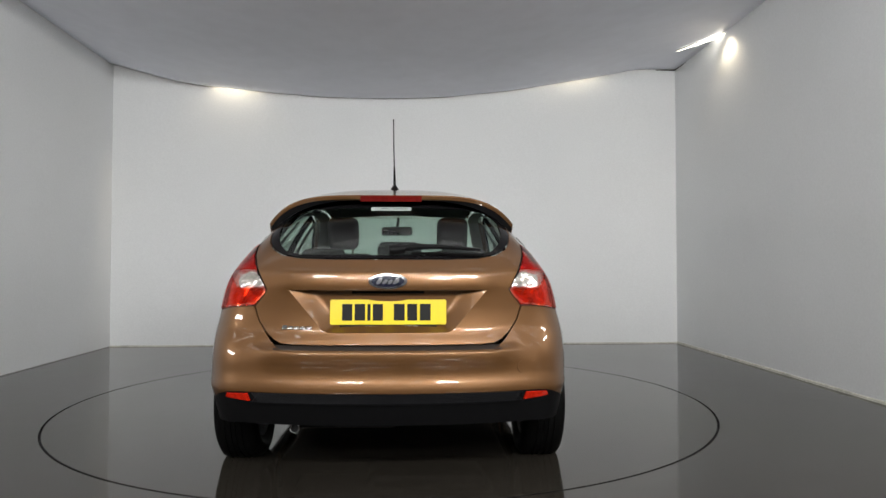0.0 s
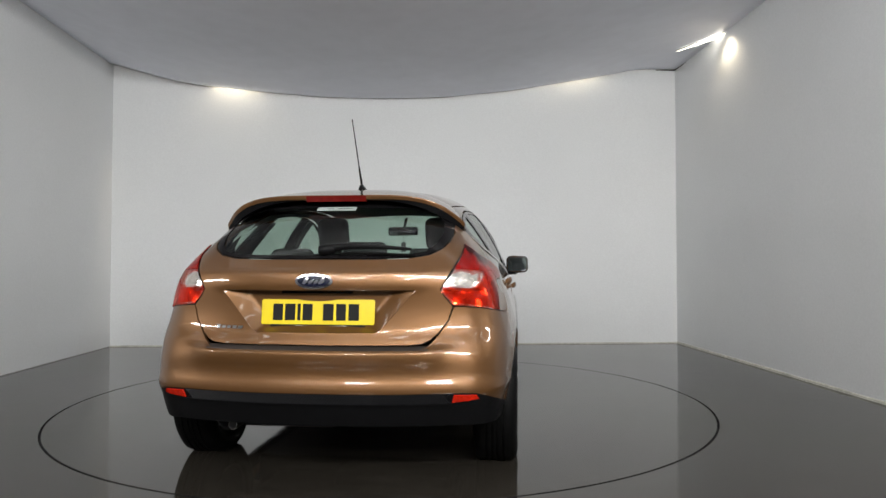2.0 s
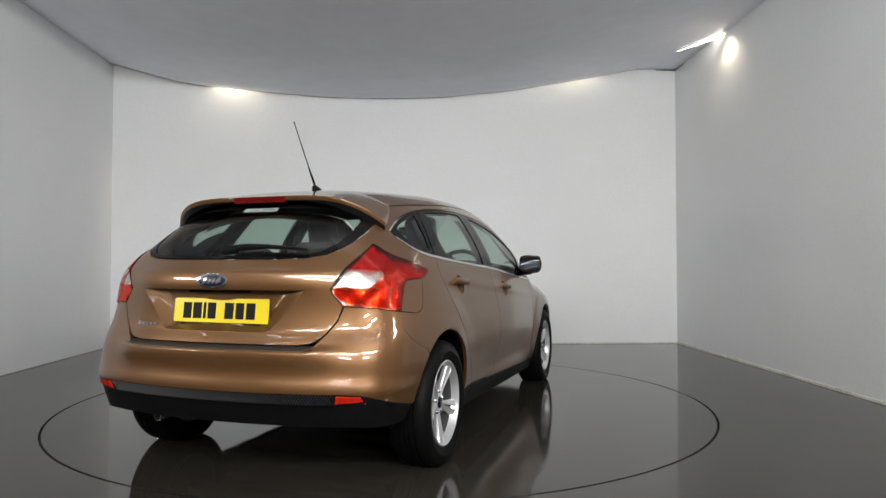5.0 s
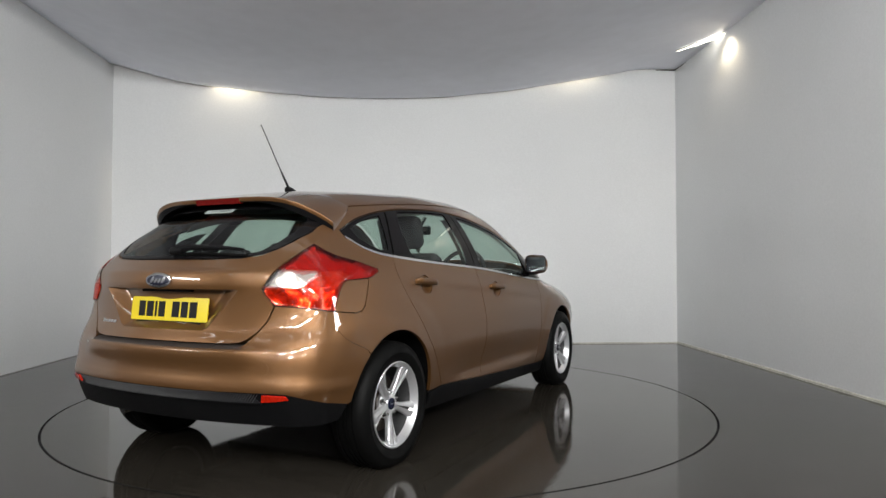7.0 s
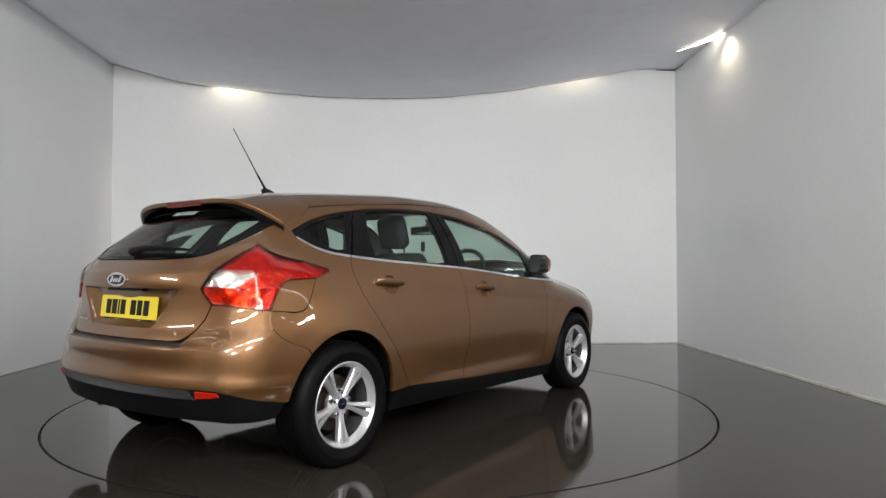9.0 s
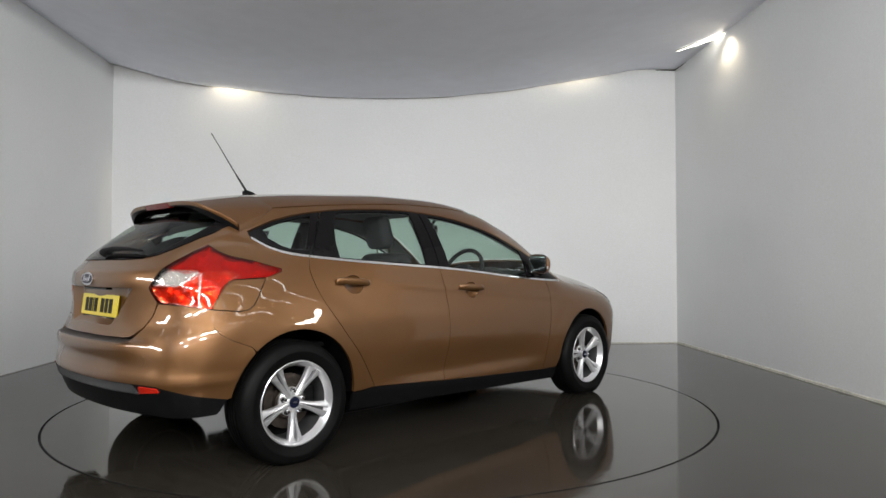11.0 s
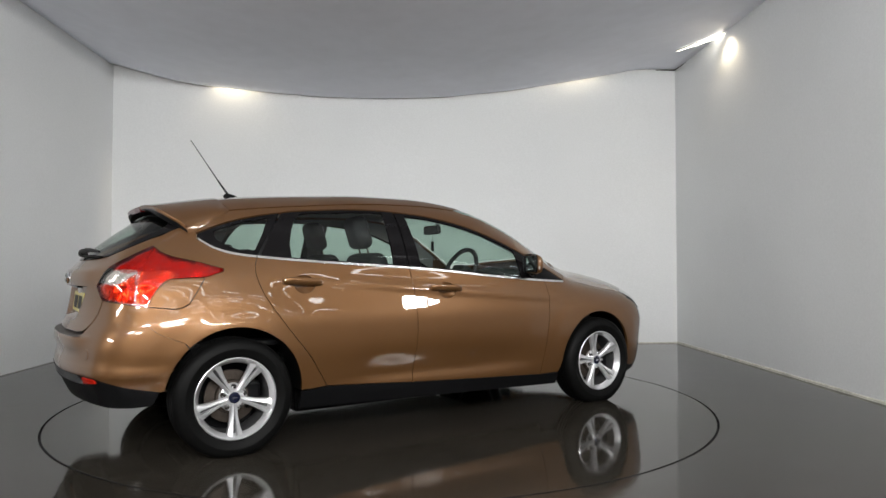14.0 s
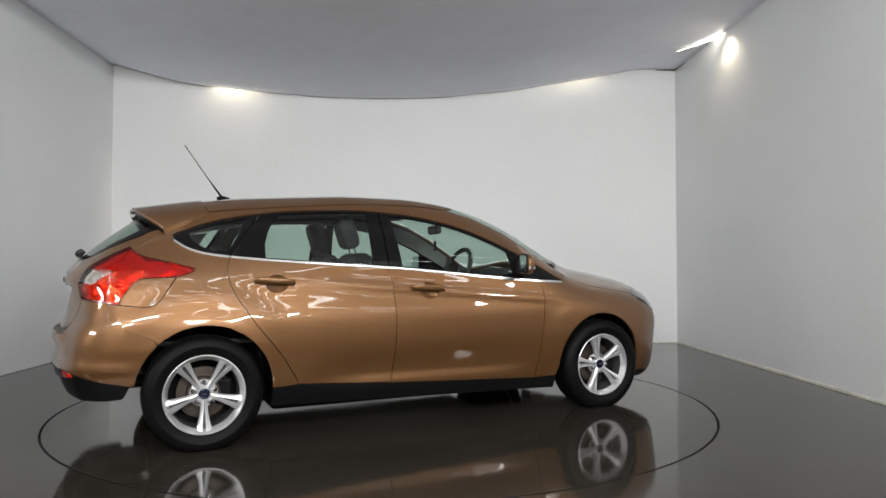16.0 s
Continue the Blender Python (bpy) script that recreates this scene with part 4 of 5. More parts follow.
for i in range(nx):
    for j in range(ny):
        skin.faces.new((tops[i][j], tops[i + 1][j], tops[i + 1][j + 1], tops[i][j + 1]))
        under.faces.new((lows[i][j], lows[i][j + 1], lows[i + 1][j + 1], lows[i + 1][j]))
    skin.faces.new((tops[i][0], tops[i][-1], tops[i + 1][-1], tops[i + 1][0]))
    skin.faces.new((tops[i][ny], tops[i + 1][ny], lips[i + 1][0], lips[i][0]))
    skin.faces.new((lips[i][0], lips[i + 1][0], lips[i + 1][1], lips[i][1]))
    under.faces.new((lips[i][2], lips[i + 1][2], lows[i + 1][ny], lows[i][ny]))
spoiler = part("roof_spoiler", skin, PAINT, gate, "body-coloured roof spoiler", smooth=True)
# underside coloured black for the shadow under the spoiler
part("spoiler_underside", under, BLACK, spoiler, "spoiler underside blackened for its shade", smooth=True)
bm = bmesh.new()
x = np.linspace(-0.15, 0.15, 13)
for lo, hi, dy in ((0.003, 0.028, 0.004),):
    f = []
    for u in x:
        y, z = float(rear_line(abs(u))), spoiler_top(u, float(rear_line(abs(u))))
        f.append([bm.verts.new((u, y - dy, z - lo)), bm.verts.new((u, y - dy + 0.008, z - hi - 0.003)), bm.verts.new((u, y + 0.03, z - hi - 0.003)), bm.verts.new((u, y + 0.03, z - lo))])
    for a, b in zip(f, f[1:]):
        for k in range(4):
            bm.faces.new((a[k], a[(k + 1) % 4], b[(k + 1) % 4], b[k]))
    bm.faces.new(f[0])
    bm.faces.new(f[-1][::-1])
part("high_brake_lamp", bm, DIMRED, spoiler, "red high-level brake lamp")

# aerial
aerial = part("aerial", tube_bm([(0, -1.232, 1.440), (0, -1.30, 1.532), (0, -1.32, 1.560), (0, -1.468, 1.772), (0, -1.4775, 1.785)], [0.0075, 0.0055, 0.0032, 0.0026, 0.0034], 8), BLACK, car, "black whip aerial", smooth=True)
bm = bmesh.new()
bmesh.ops.create_uvsphere(bm, u_segments=16, v_segments=10, radius=1.0)
for v in bm.verts:
    v.co = Vector((v.co.x * 0.026, -1.215 + v.co.y * 0.052, 1.430 + v.co.z * (0.034 if v.co.z > 0 else 0.01)))
    if v.co.z > 1.43:
        k = (v.co.z - 1.43) / 0.034
        v.co.x *= 1 - 0.55 * k
        v.co.y -= 0.03 * k
part("aerial_base", bm, BLACK, aerial, smooth=True)

# bumper: middle sheet and two corners in one piece
EDGE_X = 0.655


def corner(zlo, zhi, rest):
    zs = np.linspace(zlo, zhi, 36)
    return rear_diag([(EDGE_X - 0.004, z) for z in zs]) + rest


paint_c = corner(0.4475, 0.812, diag([(0.721, -1.979, 0.806), (0.811, -1.870, 0.786)]) + side_diag(BUMPER_CUT[1:] + arc(REAR_AXLE, HUB, ARCH, 133.5, 171, 10)) + diag([(0.853, -1.82, 0.366), (0.815, -1.95, 0.395), (0.771, -2.065, 0.428), (0.72, -2.10, 0.444)]))
mid_p = mirrored([(0, 0.4475), (0.60, 0.4475), (EDGE_X, 0.4475), (EDGE_X, 0.812), (0.605, 0.814), (0.583, 0.752), (0.543, 0.696), (0.515, 0.662), (0.490, 0.640), (0.46, 0.631), (0, 0.631)])
bumper = panel("rear_bumper", mid_p, "y", PAINT, car, gap=0.0, step=0.024, flange=0.02, more=[(paint_c, "c", 1.0), (paint_c, "c", -1.0)])
black_c = corner(0.298, 0.4470, diag([(0.72, -2.10, 0.4435), (0.771, -2.065, 0.4275), (0.815, -1.95, 0.3945), (0.853, -1.825, 0.3655)]) + side_diag([(-1.826, 0.312), (-1.838, 0.297)]) + diag([(0.80, -1.93, 0.292), (0.74, -2.05, 0.293)]))
mid_b = mirrored([(0, 0.296), (0.60, 0.297), (EDGE_X, 0.298), (EDGE_X, 0.4470), (0.60, 0.4470), (0, 0.4470)])
skirt = panel("bumper_skirt", mid_b, "y", BLACK, bumper, gap=0.0, step=0.024, flange=0.03, lift=-0.002, more=[(black_c, "c", 1.0), (black_c, "c", -1.0)], label="black grained bumper skirt")
# quilted insert between the reflectors
bm = bmesh.new()
for way in (1, -1):
    for k in range(-50, 51):
        x = k * 0.0125
        a, b = (x - way * 0.018, 0.402), (x + way * 0.018, 0.444)
        if max(abs(a[0]), abs(b[0])) > 0.595:
            continue
        p, n = on_body([a[0], (a[0] + b[0]) / 2, b[0]], [a[1], (a[1] + b[1]) / 2, b[1]], "y")
        w = np.array([0.0022, 0, 0])
        rows = [[bm.verts.new(v - w - m * 0.002), bm.verts.new(v + m * 0.0032), bm.verts.new(v + w - m * 0.002)] for v, m in zip(p, n)]
        for r0, r1 in zip(rows, rows[1:]):
            bm.faces.new((r0[0], r0[1], r1[1], r1[0]))
            bm.faces.new((r0[1], r0[2], r1[2], r1[1]))
tagged(part("quilted_insert", bm, QUILT, bumper, "black diamond-textured insert"), kind="stuff")
panel("insert_lip", [(-0.60, 0.396), (0.60, 0.396), (0.60, 0.4015), (-0.60, 0.4015)], "y", BLACK, bumper, lift=0.006, gap=0, step=0.012, flange=0.01)
for sign in (1.0, -1.0):
    panel("reflector", diag([(0.622, -2.135, 0.441), (0.722, -2.096, 0.437), (0.734, -2.088, 0.419), (0.617, -2.131, 0.406)]), "c", REFLEXRED, bumper, sign, lift=0.006, gap=0.001, step=0.012, flange=0.012, label="red rear reflector")

panel("tow_eye_cover", [(0.600 + 0.028 * math.cos(k * math.pi / 12), 0.548 + 0.028 * math.sin(k * math.pi / 12)) for k in range(24)], "y", PAINT, bumper, lift=0.0022, gap=0, step=0.012, flange=0.003, label="round tow-eye cover")

# loading lip where the tailgate meets the bumper
bm = bmesh.new()
x = np.linspace(-0.50, 0.50, 33)
p, _ = on_body(x, np.full_like(x, 0.6305), "y")
q, _ = on_body(x, np.full_like(x, 0.6515), "y")
a, b = [bm.verts.new(v + np.array([0, 0.001, 0.0005])) for v in p], [bm.verts.new(v + np.array([0, 0.02, -0.006])) for v in q]
for k in range(32):
    bm.faces.new((a[k], a[k + 1], b[k + 1], b[k]))
part("loading_lip", bm, LIP, bumper, "brown-black strip on the loading lip")

# underside, silencer, axle
part("floor_pan", box_bm((-0.56, -1.40, 0.235), (0.56, 1.95, 0.33), 0.03), BLACK, car)
part("cabin_floor", box_bm((-0.68, -1.04, 0.150), (0.68, 0.83, 0.34), 0.02), BLACK, car)
# unseen box added to block the bright floor under the car
part("underbody_block", box_bm((-0.15, -1.30, 0.17), (0.52, -0.90, 0.33), 0.04), BLACK, car)
part("rear_axle", tube_bm([(-0.70, REAR_AXLE, 0.30), (0.70, REAR_AXLE, 0.30)], 0.045, 12), BLACK, car, smooth=True)
part("silencer", box_bm((-0.45, -1.92, 0.23), (0.05, -1.68, 0.31), 0.035), BLACK, car)
part("exhaust_pipe", tube_bm([(-0.40, -1.80, 0.262), (-0.42, -1.93, 0.264), (-0.424, -2.015, 0.260)], 0.023, 16), CHROME, car, "small steel exhaust tail pipe", smooth=True)
# flat black disc painted for the shade inside the pipe
part("pipe_hollow_shade", tube_bm([(-0.424, -2.0155, 0.260), (-0.424, -2.017, 0.260)], 0.018, 16), GAP, car)
part("valance", box_bm((-0.60, -2.06, 0.29), (0.60, -1.90, 0.45), 0.02), BLACK, car)


# ---------------------------------------------------------------- wheels
TYRE_R, RIM_R = 0.3155, 0.211


def wheel(sign, y, turn):
    """Local x points outwards from the car; the hub's face lies at x = 0.838."""
    hub = new("wheel")
    hub.parent = car
    hub.matrix_basis = Matrix.Translation((sign * -0.005, y, HUB - 0.014)) @ Matrix.Rotation(0 if sign > 0 else math.pi, 4, "Z")
    hub["label"] = "silver five-spoke alloy wheel with a black tyre"
    w0, w1 = 0.672, 0.884
    prof = [(w0 + 0.025, RIM_R - 0.004), (w0 + 0.004, RIM_R + 0.022), (w0 - 0.002, RIM_R + 0.048), (w0 + 0.006, TYRE_R - 0.026), (w0 + 0.022, TYRE_R - 0.007), (w0 + 0.045, TYRE_R - 0.001)]
    for g in (0.065, 0.095, 0.117, 0.147):
        prof += [(w0 + g - 0.005, TYRE_R), (w0 + g - 0.0045, TYRE_R - 0.007), (w0 + g + 0.0045, TYRE_R - 0.007), (w0 + g + 0.005, TYRE_R)]
    prof += [(w1 - 0.045, TYRE_R - 0.001), (w1 - 0.022, TYRE_R - 0.007), (w1 - 0.006, TYRE_R - 0.026), (w1 + 0.001, RIM_R + 0.052), (w1 + 0.002, RIM_R + 0.048), (w1, RIM_R + 0.044), (w1 - 0.003, RIM_R + 0.022), (w1 - 0.012, RIM_R + 0.008), (w1 - 0.020, RIM_R - 0.002)]
    bm = lathe_bm(prof, 72)
    # the tyre stands flat on the floor and bulges a little there
    for v in bm.verts:
        if v.co.z < -0.300:
            v.co.z = -0.3015 + (v.co.z + 0.300) * 0.02
        if v.co.z < -0.23:
            v.co.x += (0.006 if v.co.x > 0.778 else -0.006) * min(1, (-0.23 - v.co.z) / 0.05)
    tyre = part("tyre", bm, TYRE, hub, "worn black road tyre", smooth=True)
    tyre.data.set_sharp_from_angle(angle=radians(50))
    rim = part("rim", lathe_bm([(w1 - 0.020, RIM_R - 0.002), (w1 - 0.0115, RIM_R + 0.004), (w1 - 0.009, RIM_R), (w1 - 0.0095, RIM_R - 0.003), (w1 - 0.015, RIM_R - 0.007), (w1 - 0.034, RIM_R - 0.020), (w1 - 0.046, RIM_R - 0.026)], 72), ALLOY, hub, smooth=True)
    part("barrel", lathe_bm([(w1 - 0.046, RIM_R - 0.026), (w1 - 0.06, RIM_R - 0.028), (w1 - 0.10, RIM_R - 0.030), (w0 + 0.03, RIM_R - 0.026), (w0 + 0.02, RIM_R - 0.004)], 72), BARREL, hub, smooth=True)
    for k in range(5):
        a0 = radians(turn + 72 * k)
        bm = bmesh.new()
        # two arms a spoke, spreading towards the rim; each arm falls away to its outer flank
        for way in (1, -1):
            rings = []
            for r in np.linspace(0.034, 0.200, 15):
                u = (r - 0.034) / 0.166
                near = 0.0008 + 0.0078 * max(0.0, min(1.0, (r - 0.072) / 0.10)) - 0.0050 * max(0.0, (r - 0.182) / 0.018)
                far = 0.0185 + 0.004 * u + 0.024 * max(0.0, (u - 0.25) / 0.75) ** 1.6
                top = 0.838 + 0.024 * u ** 1.4
                mid = near + (far - near) * 0.38
                prof = [(near, top - 0.026), (near, top - 0.0035), (near + 0.002, top), (mid, top - 0.0005), (far - 0.0025, top - 0.0065), (far, top - 0.011), (far, top - 0.030)]
                rings.append([bm.verts.new((h, r * math.cos(a0) - way * o * math.sin(a0), r * math.sin(a0) + way * o * math.cos(a0))) for o, h in prof])
            for r0, r1 in zip(rings, rings[1:]):
                for j in range(len(r0) - 1):
                    bm.faces.new((r0[j], r0[j + 1], r1[j + 1], r1[j]))
        part("spoke", bm, ALLOY, rim, smooth=True)
        # dark sheet in the open slot between the arms, for its shade
        bm = bmesh.new()
        for r, w in ((0.06, 0.004), (0.195, 0.012)):
            for q in (-w, w):
                bm.verts.new((0.818 + 0.02 * (r > 0.1), r * math.cos(a0) - q * math.sin(a0), r * math.sin(a0) + q * math.cos(a0)))
        bm.verts.ensure_lookup_table()
        bm.faces.new([bm.verts[i] for i in (0, 1, 3, 2)])
        part("slot_shade", bm, BARREL, rim)
    part("hub", lathe_bm([(0.80, 0.075), (0.812, 0.074), (0.817, 0.068), (0.829, 0.042), (0.838, 0.035), (0.838, 0.0)], 40), ALLOY, rim, smooth=True)
    part("centre_cap", lathe_bm([(0.836, 0.030), (0.842, 0.029), (0.8435, 0.024), (0.844, 0.0)], 32), BLUE, rim, "dark blue centre cap", smooth=True)
    part("cap_mark", extrude_bm(rounded(0.014, 0.004, 0.003, 3), "x", 0.8442, 0.8450), CHROME, rim)
    for k in range(5):
        a0 = radians(turn + 36 + 72 * k)
        bm = lathe_bm([(0.810, 0.0165), (0.8235, 0.0165), (0.8240, 0.0125), (0.836, 0.0110), (0.841, 0.008), (0.842, 0.0)], 12)
        bm.transform(Matrix.Translation((0, 0.056 * math.cos(a0), 0.056 * math.sin(a0))))
        part("wheel_nut", bm, CHROME, rim, smooth=True)
    part("brake_disc", lathe_bm([(0.760, 0.0), (0.760, 0.140), (0.775, 0.140), (0.777, 0.09), (0.800, 0.085), (0.800, 0.0)], 40), STEEL, hub, smooth=True)
    part("brake_caliper", box_bm((0.73, 0.06, -0.07), (0.795, 0.155, 0.07), 0.015), BLACK, hub)
    part("dust_shield", lathe_bm([(0.70, 0.0), (0.70, 0.195), (0.705, 0.195), (0.705, 0.0)], 32), BLACK, hub)
    return hub


for sign in (1.0, -1.0):
    wheel(sign, REAR_AXLE - 0.006, 270)
    wheel(sign, FRONT_AXLE + 0.007, 246)


# ---------------------------------------------------------------- door mirrors
def door_mirror(sign):
    c = Vector((0.880, 0.585, 1.012))
    bm = bmesh.new()
    bmesh.ops.create_uvsphere(bm, u_segments=28, v_segments=18, radius=1.0)

    def shape(v, sx, sy, sz, pw):
        q = Vector([math.copysign(abs(k) ** pw, k) for k in v])
        return Vector((q.x * sx, q.y * sy, q.z * sz))
    # the glass leans towards the driver
    glass_y = lambda x: -0.014 - 0.12 * (x + 0.088)
    for v in bm.verts:
        q = shape(v.co, 0.088, 0.036, 0.070, 0.72)
        q.y = max(q.y, glass_y(q.x))
        q.z *= 1 - 0.16 * (q.x / 0.1) * (1 if q.z > 0 else -0.4)
        v.co = Vector((sign * (c.x + q.x), c.y + q.y, c.z + q.z))
    housing = part("door_mirror", bm, PAINT, car, "bronze door mirror on a black foot", smooth=True)
    line = [(x * 0.9, z * 0.9) for x, z in rounded(0.086, 0.063, 0.033)]
    bm = extrude_bm([(sign * (c.x + x), c.z + z) for x, z in line], "y", c.y - 0.006, c.y - 0.002)
    for v in bm.verts:
        v.co.y += glass_y(sign * v.co.x - c.x)
    part("mirror_glass", bm, MIRROR, housing, "silvered mirror glass")
    rim = rounded(0.090, 0.069, 0.036)
    bm = bmesh.new()
    inner = [bm.verts.new((sign * (c.x + x * 0.88), c.y - 0.0075, c.z + z * 0.88)) for x, z in rim]
    outer = [bm.verts.new((sign * (c.x + x * 0.97), c.y + 0.001, c.z + z * 0.97)) for x, z in rim]
    for k in range(len(rim)):
        bm.faces.new((inner[k], inner[(k + 1) % len(rim)], outer[(k + 1) % len(rim)], outer[k]))
    for v in bm.verts:
        v.co.y += glass_y(sign * v.co.x - c.x)
    part("mirror_rim", bm, BLACK, housing)
    part("mirror_foot", tube_bm([(sign * 0.76, 0.66, 0.955), (sign * 0.82, 0.63, 0.958), (sign * 0.87, 0.60, 0.965)], [0.045, 0.032, 0.036], 12), BLACK, housing, smooth=True)
    bm = box_bm((-0.055, -0.006, -0.012), (0.05, 0.006, 0.012), 0.005)
    bm.transform(Matrix.Translation((sign * 0.935, 0.604, 0.985)) @ Matrix.Rotation(sign * -0.9, 4, "Z"))
    part("indicator_strip", bm, CLEARLENS, housing, "clear indicator strip")


both(door_mirror)


# ---------------------------------------------------------------- cabin
def soft_box(lo, hi, bevel, m=None):
    return box_bm(lo, hi, bevel, m, 4)


def front_seat(sx):
    seat = new("front_seat")
    seat.parent = car
    seat["label"] = "charcoal cloth front seat with headrest"
    lean = Matrix.Translation((sx, -0.30, 0.60)) @ Matrix.Rotation(radians(17), 4, "X")
    part("cushion", soft_box((sx - 0.25, -0.36, 0.44), (sx + 0.25, 0.16, 0.60), 0.06), CLOTH, seat, smooth=True)
    bm = soft_box((-0.245, -0.07, -0.06), (0.245, 0.06, 0.50), 0.055)
    for v in bm.verts:
        if v.co.z > 0.35:
            v.co.x *= 1 - 1.3 * (v.co.z - 0.35)
    bm.transform(lean)
    part("backrest", bm, CLOTH, seat, smooth=True)
    bm = soft_box((-0.105, -0.060, 0.535), (0.105, 0.050, 0.755), 0.048)
    bm.transform(lean)
    part("headrest", bm, CLOTH, seat, smooth=True)
    for k in (-0.06, 0.06):
        part("headrest_post", tube_bm([lean @ Vector((k, 0, 0.46)), lean @ Vector((k, 0, 0.60))], 0.006, 8), STEEL, seat)
    part("seat_base", box_bm((sx - 0.2, -0.33, 0.33), (sx + 0.2, 0.12, 0.46), 0.02), TRIM, seat)


front_seat(0.37)
front_seat(-0.37)
bench = new("rear_bench")
bench.parent = car
bench["label"] = "charcoal cloth rear bench with three headrests"
part("cushion", soft_box((-0.66, -1.10, 0.42), (0.66, -0.62, 0.60), 0.06), CLOTH, bench, smooth=True)
lean = Matrix.Translation((0, -1.10, 0.55)) @ Matrix.Rotation(radians(20), 4, "X")
for a, b in ((-0.66, -0.12), (-0.11, 0.66)):
    bm = soft_box((a, -0.06, 0.0), (b, 0.08, 0.50), 0.05)
    bm.transform(lean)
    part("backrest", bm, CLOTH, bench, smooth=True)
for x, h in ((-0.40, 0.57), (0.03, 0.61), (0.40, 0.57)):
    bm = soft_box((x - 0.125, -0.03, 0.47), (x + 0.125, 0.06, h), 0.04)
    bm.transform(lean)
    part("headrest", bm, CLOTH, bench, smooth=True)
# unseen board added to block bright gaps below the rear window
part("gap_closing_shelf", box_bm((-0.56, -1.93, 0.972), (0.56, -1.34, 0.988), 0.005), TRIM, car, "dark board added behind the bench to close a bright gap")
part("boot_floor", box_bm((-0.70, -2.0, 0.55), (0.70, -1.15, 0.58), 0.01), TRIM, car)
part("gate_trim", box_bm((-0.44, -2.03, 0.66), (0.44, -1.97, 0.98), 0.015), TRIM, car)
dash = bmesh.new()
for i in range(25):
    x = -0.72 + 1.44 * i / 24
    b = 0.10 * (x / 0.72) ** 2
    for y, z in ((0.42 , 0.60), (0.40, 0.86), (0.48, 0.925), (0.62, 0.955), (0.95, 0.945), (1.08 - b * 2.2, 0.93), (1.08 - b * 2.2, 0.6)):
        hump = 0.035 * math.exp(-((x - 0.37) / 0.17) ** 2) * (0.44 < y < 0.7)
        dash.verts.new((x, y, z + hump))
dash.verts.ensure_lookup_table()
for i in range(24):
    for j in range(6):
        dash.faces.new([dash.verts[k] for k in (i * 7 + j, i * 7 + j + 1, i * 7 + j + 8, i * 7 + j + 7)])
part("dashboard", dash, TRIM, car, "dark plastic dashboard", smooth=True)
bm = bmesh.new()
R, r0 = 0.185, 0.016
ring = []
for i in range(40):
    a = 2 * math.pi * i / 40
    ring.append([bm.verts.new(((R + r0 * math.cos(b)) * math.cos(a), r0 * math.sin(b), (R + r0 * math.cos(b)) * math.sin(a))) for b in np.linspace(0, 2 * math.pi, 10, endpoint=False)])
for i in range(40):
    for k in range(10):
        bm.faces.new((ring[i][k], ring[i][(k + 1) % 10], ring[(i + 1) % 40][(k + 1) % 10], ring[(i + 1) % 40][k]))
add_box(bm, (-0.17, -0.012, -0.025), (0.17, 0.015, 0.025), 0.008)
add_box(bm, (-0.025, -0.012, -0.17), (0.025, 0.015, 0.0), 0.008)
add_box(bm, (-0.075, -0.03, -0.06), (0.075, 0.06, 0.06), 0.02)
bm.transform(Matrix.Translation((0.37, 0.32, 0.945)) @ Matrix.Rotation(radians(-24), 4, "X"))
part("steering_wheel", bm, TRIM, car, "dark three-spoke steering wheel", smooth=True)
bm = soft_box((-0.125, -0.02, -0.035), (0.125, 0.02, 0.035), 0.018)
bm.transform(Matrix.Translation((-0.03, 0.342, 1.277)) @ Matrix.Rotation(radians(-8), 4, "Z"))
inner_mirror = part("rear_view_mirror", bm, TRIM, car, smooth=True)
part("mirror_stalk", tube_bm([(-0.03, 0.35, 1.285), (-0.02, 0.45, 1.385)], 0.012, 8), TRIM, inner_mirror)
bm = box_bm((-0.115, -0.0225, -0.029), (0.115, -0.0205, 0.029), 0.0)
bm.transform(Matrix.Translation((-0.03, 0.342, 1.277)) @ Matrix.Rotation(radians(-8), 4, "Z"))
part("mirror_face", bm, MIRROR, inner_mirror, "silvered inner mirror face")
part("hanging_tag", box_bm((-0.045, 0.338, 1.112), (-0.007, 0.348, 1.188), 0.004), TRIM, inner_mirror, "small dark tag hanging on a cord")
part("tag_cord", tube_bm([(-0.026, 0.343, 1.188), (-0.028, 0.343, 1.255)], 0.0012, 6), TRIM, inner_mirror)

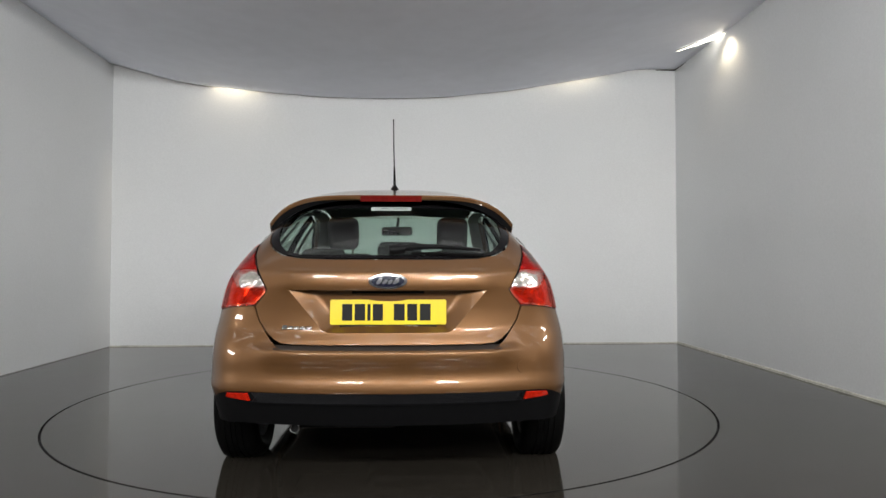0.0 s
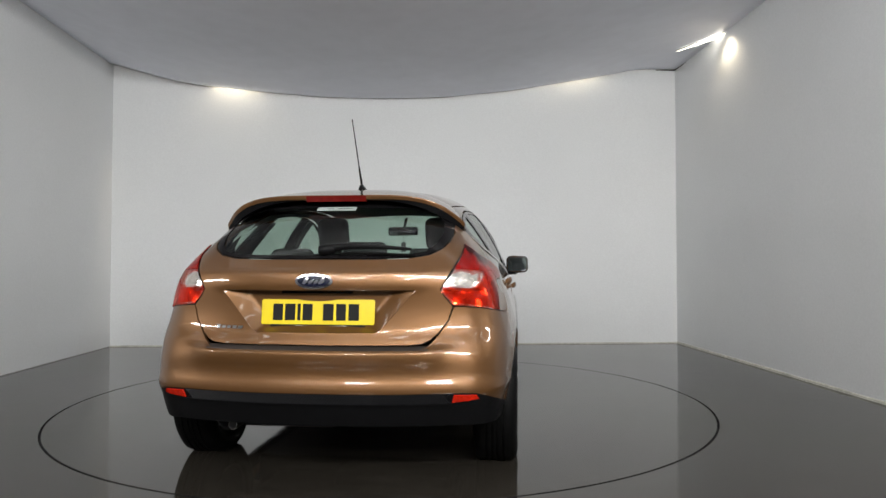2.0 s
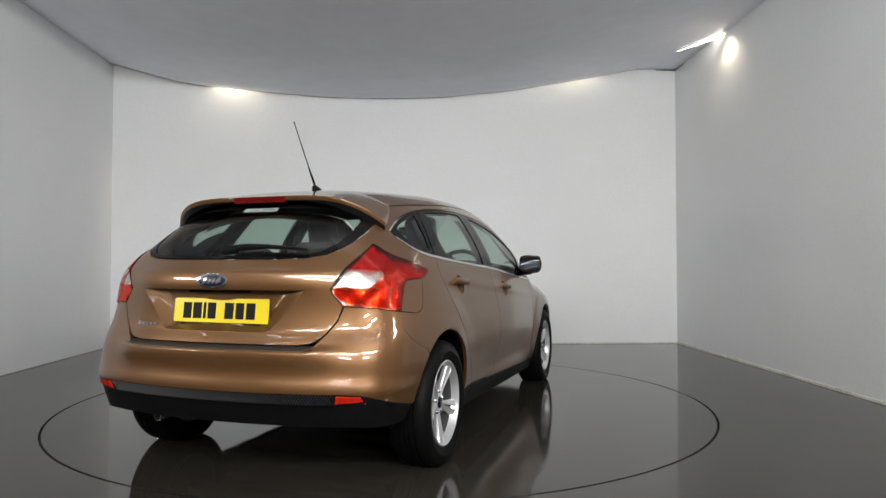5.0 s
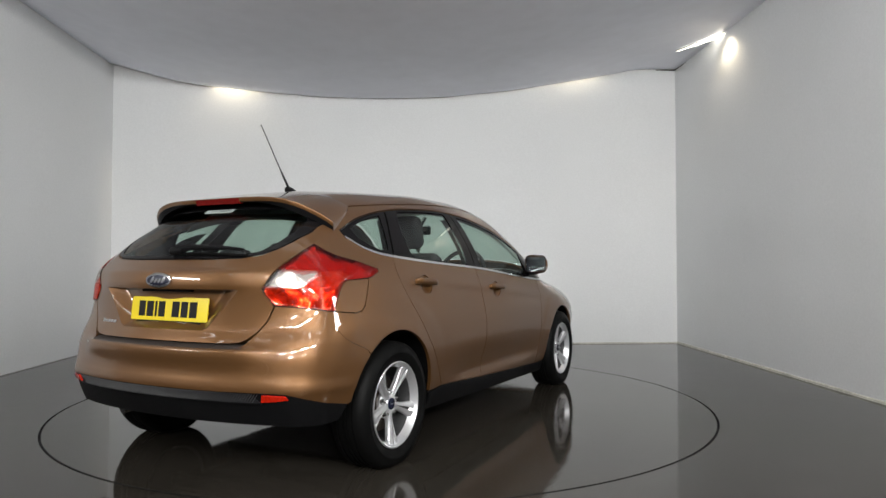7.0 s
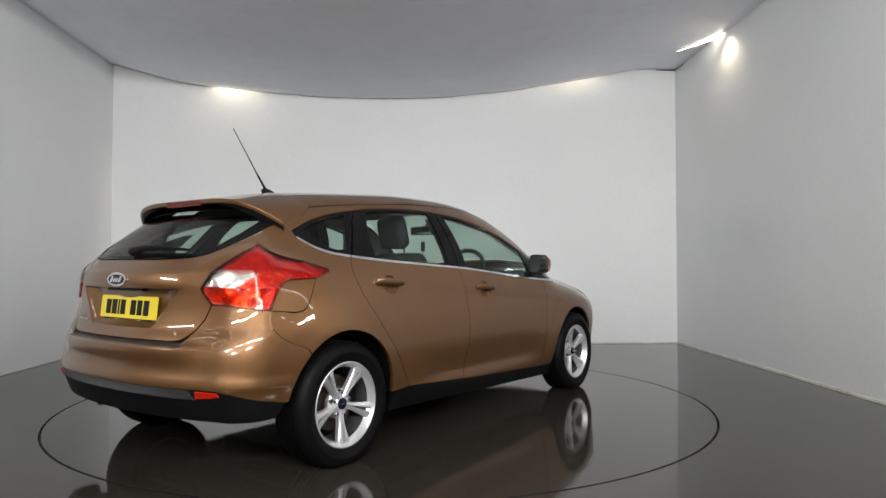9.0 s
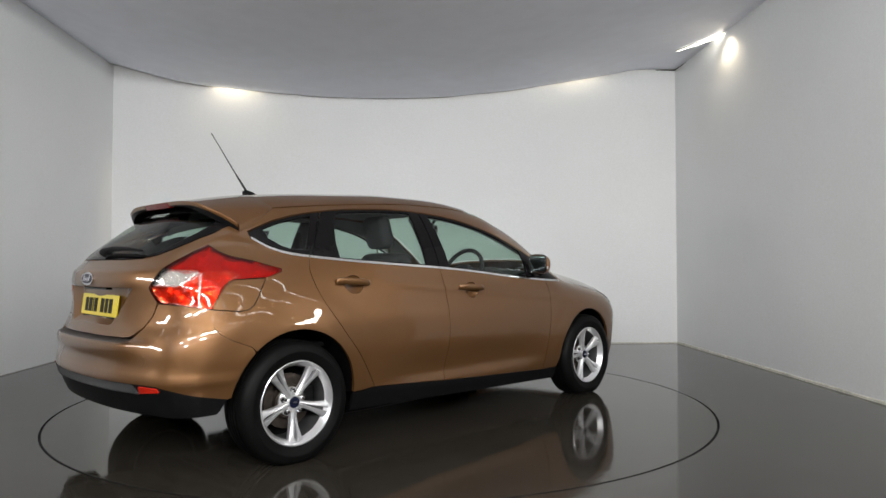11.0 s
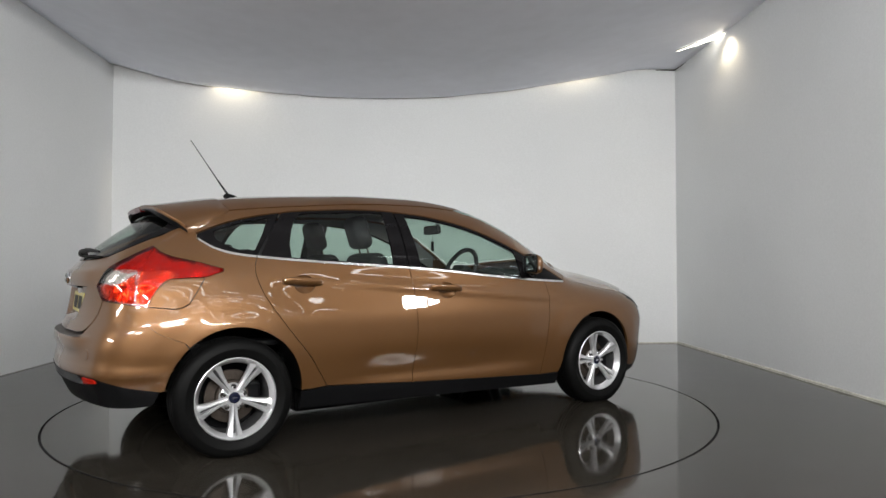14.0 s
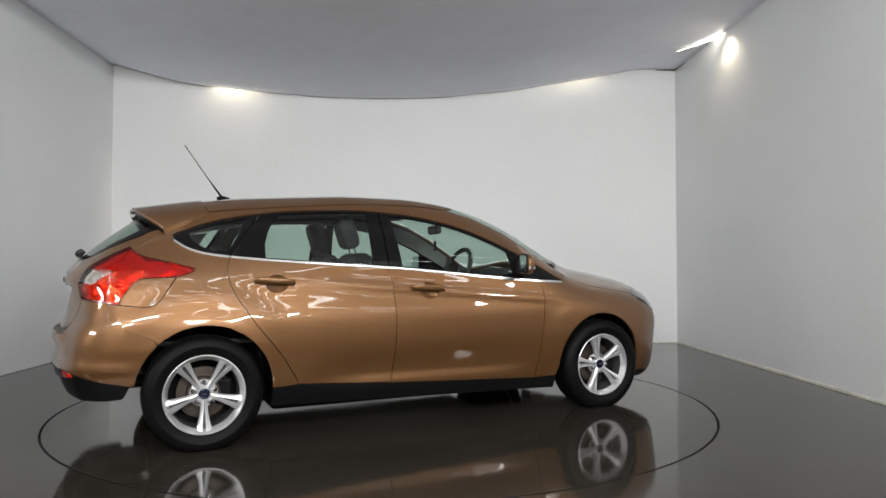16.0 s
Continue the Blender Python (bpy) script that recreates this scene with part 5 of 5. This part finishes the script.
# ---------------------------------------------------------------- hall behind the opening
wall_slab("wall_hall_south", (-9.0, -17.0), (9.0, -17.0), 0.0, 4.8, 0.2, HALL, "grey wall of the workshop hall")
wall_slab("wall_hall_west", (-9.0, -1.45), (-9.0, -17.0), 0.0, 4.8, 0.2, HALL, "grey wall of the workshop hall")
wall_slab("wall_hall_east", (9.0, -17.0), (9.0, -1.45), 0.0, 4.8, 0.2, HALL, "grey wall of the workshop hall")
wall_slab("wall_booth_west", (-3.60, -1.45), (-9.0, -1.45), 0.0, 4.8, 0.15, HALL, "outer face of the photo booth")
wall_slab("wall_booth_east", (9.0, -1.45), (3.54, -1.45), 0.0, 4.8, 0.15, HALL, "outer face of the photo booth")
tagged(part("hall_ceiling", box_bm((-9.2, -17.2, 4.8), (9.2, -1.30, 4.95)), HALL), "grey hall ceiling with strip lights", "ceiling", kind="structure")


def strip_light():
    ob = new("strip_light")
    part("housing", box_bm((-0.48, -0.05, 0.0), (0.48, 0.05, 0.06), 0.01), WHITE, ob)
    part("tube", box_bm((-0.45, -0.025, -0.034), (0.45, 0.025, -0.002), 0.010), TUBE, ob, "lit white tube")
    return tagged(ob, "lit white strip light hanging from the hall ceiling", "ceiling light", "hall strip lights")


first = strip_light()
spots = [(x, y) for y in (-3.2, -4.6, -6.0, -7.4, -8.8, -10.2, -11.6, -13.0, -14.4, -15.8) for x in (-8.2, -7.0, -5.8, -4.6, -3.4, -2.1, -0.7, 0.7, 2.1, 3.4, 4.6, 5.8, 7.0, 8.2) if not (abs(x) < 4 and y > -6)]
spots += [(x, y) for y in (-5.3, -6.7, -8.1) for x in (0.0, 1.4, 2.8, 4.1)]
first.matrix_basis = pose(*spots[0], 4.72)
for x, y in spots[1:]:
    copy_thing(first, pose(x, y, 4.72))

# ---------------------------------------------------------------- motion
TURN = [(0.0, 1.98), (0.5, 4.07), (1.0, 6.22), (1.5, 8.37), (2.0, 10.60), (2.5, 12.74), (3.0, 14.90), (3.5, 17.05), (4.0, 19.24), (5.2, 24.42), (6.5, 29.87), (7.0, 31.93), (7.5, 33.98),
        (8.0, 36.05), (8.5, 38.17), (9.0, 40.32), (10.2, 45.50), (11.5, 50.95), (12.0, 53.08), (12.5, 55.17), (13.0, 57.20), (13.5, 59.17), (14.0, 61.09), (14.5, 62.98), (15.0, 64.87), (15.5, 66.77), (16.0, 68.72)]


def motions():
    for thing, off in ((car, 0.057), (turntable, 0.0)):
        walk(thing, [(t, pose(0, 0, 0, 0, 0, -a) @ Matrix.Translation((off, 0, 0))) for t, a in TURN])


motions()
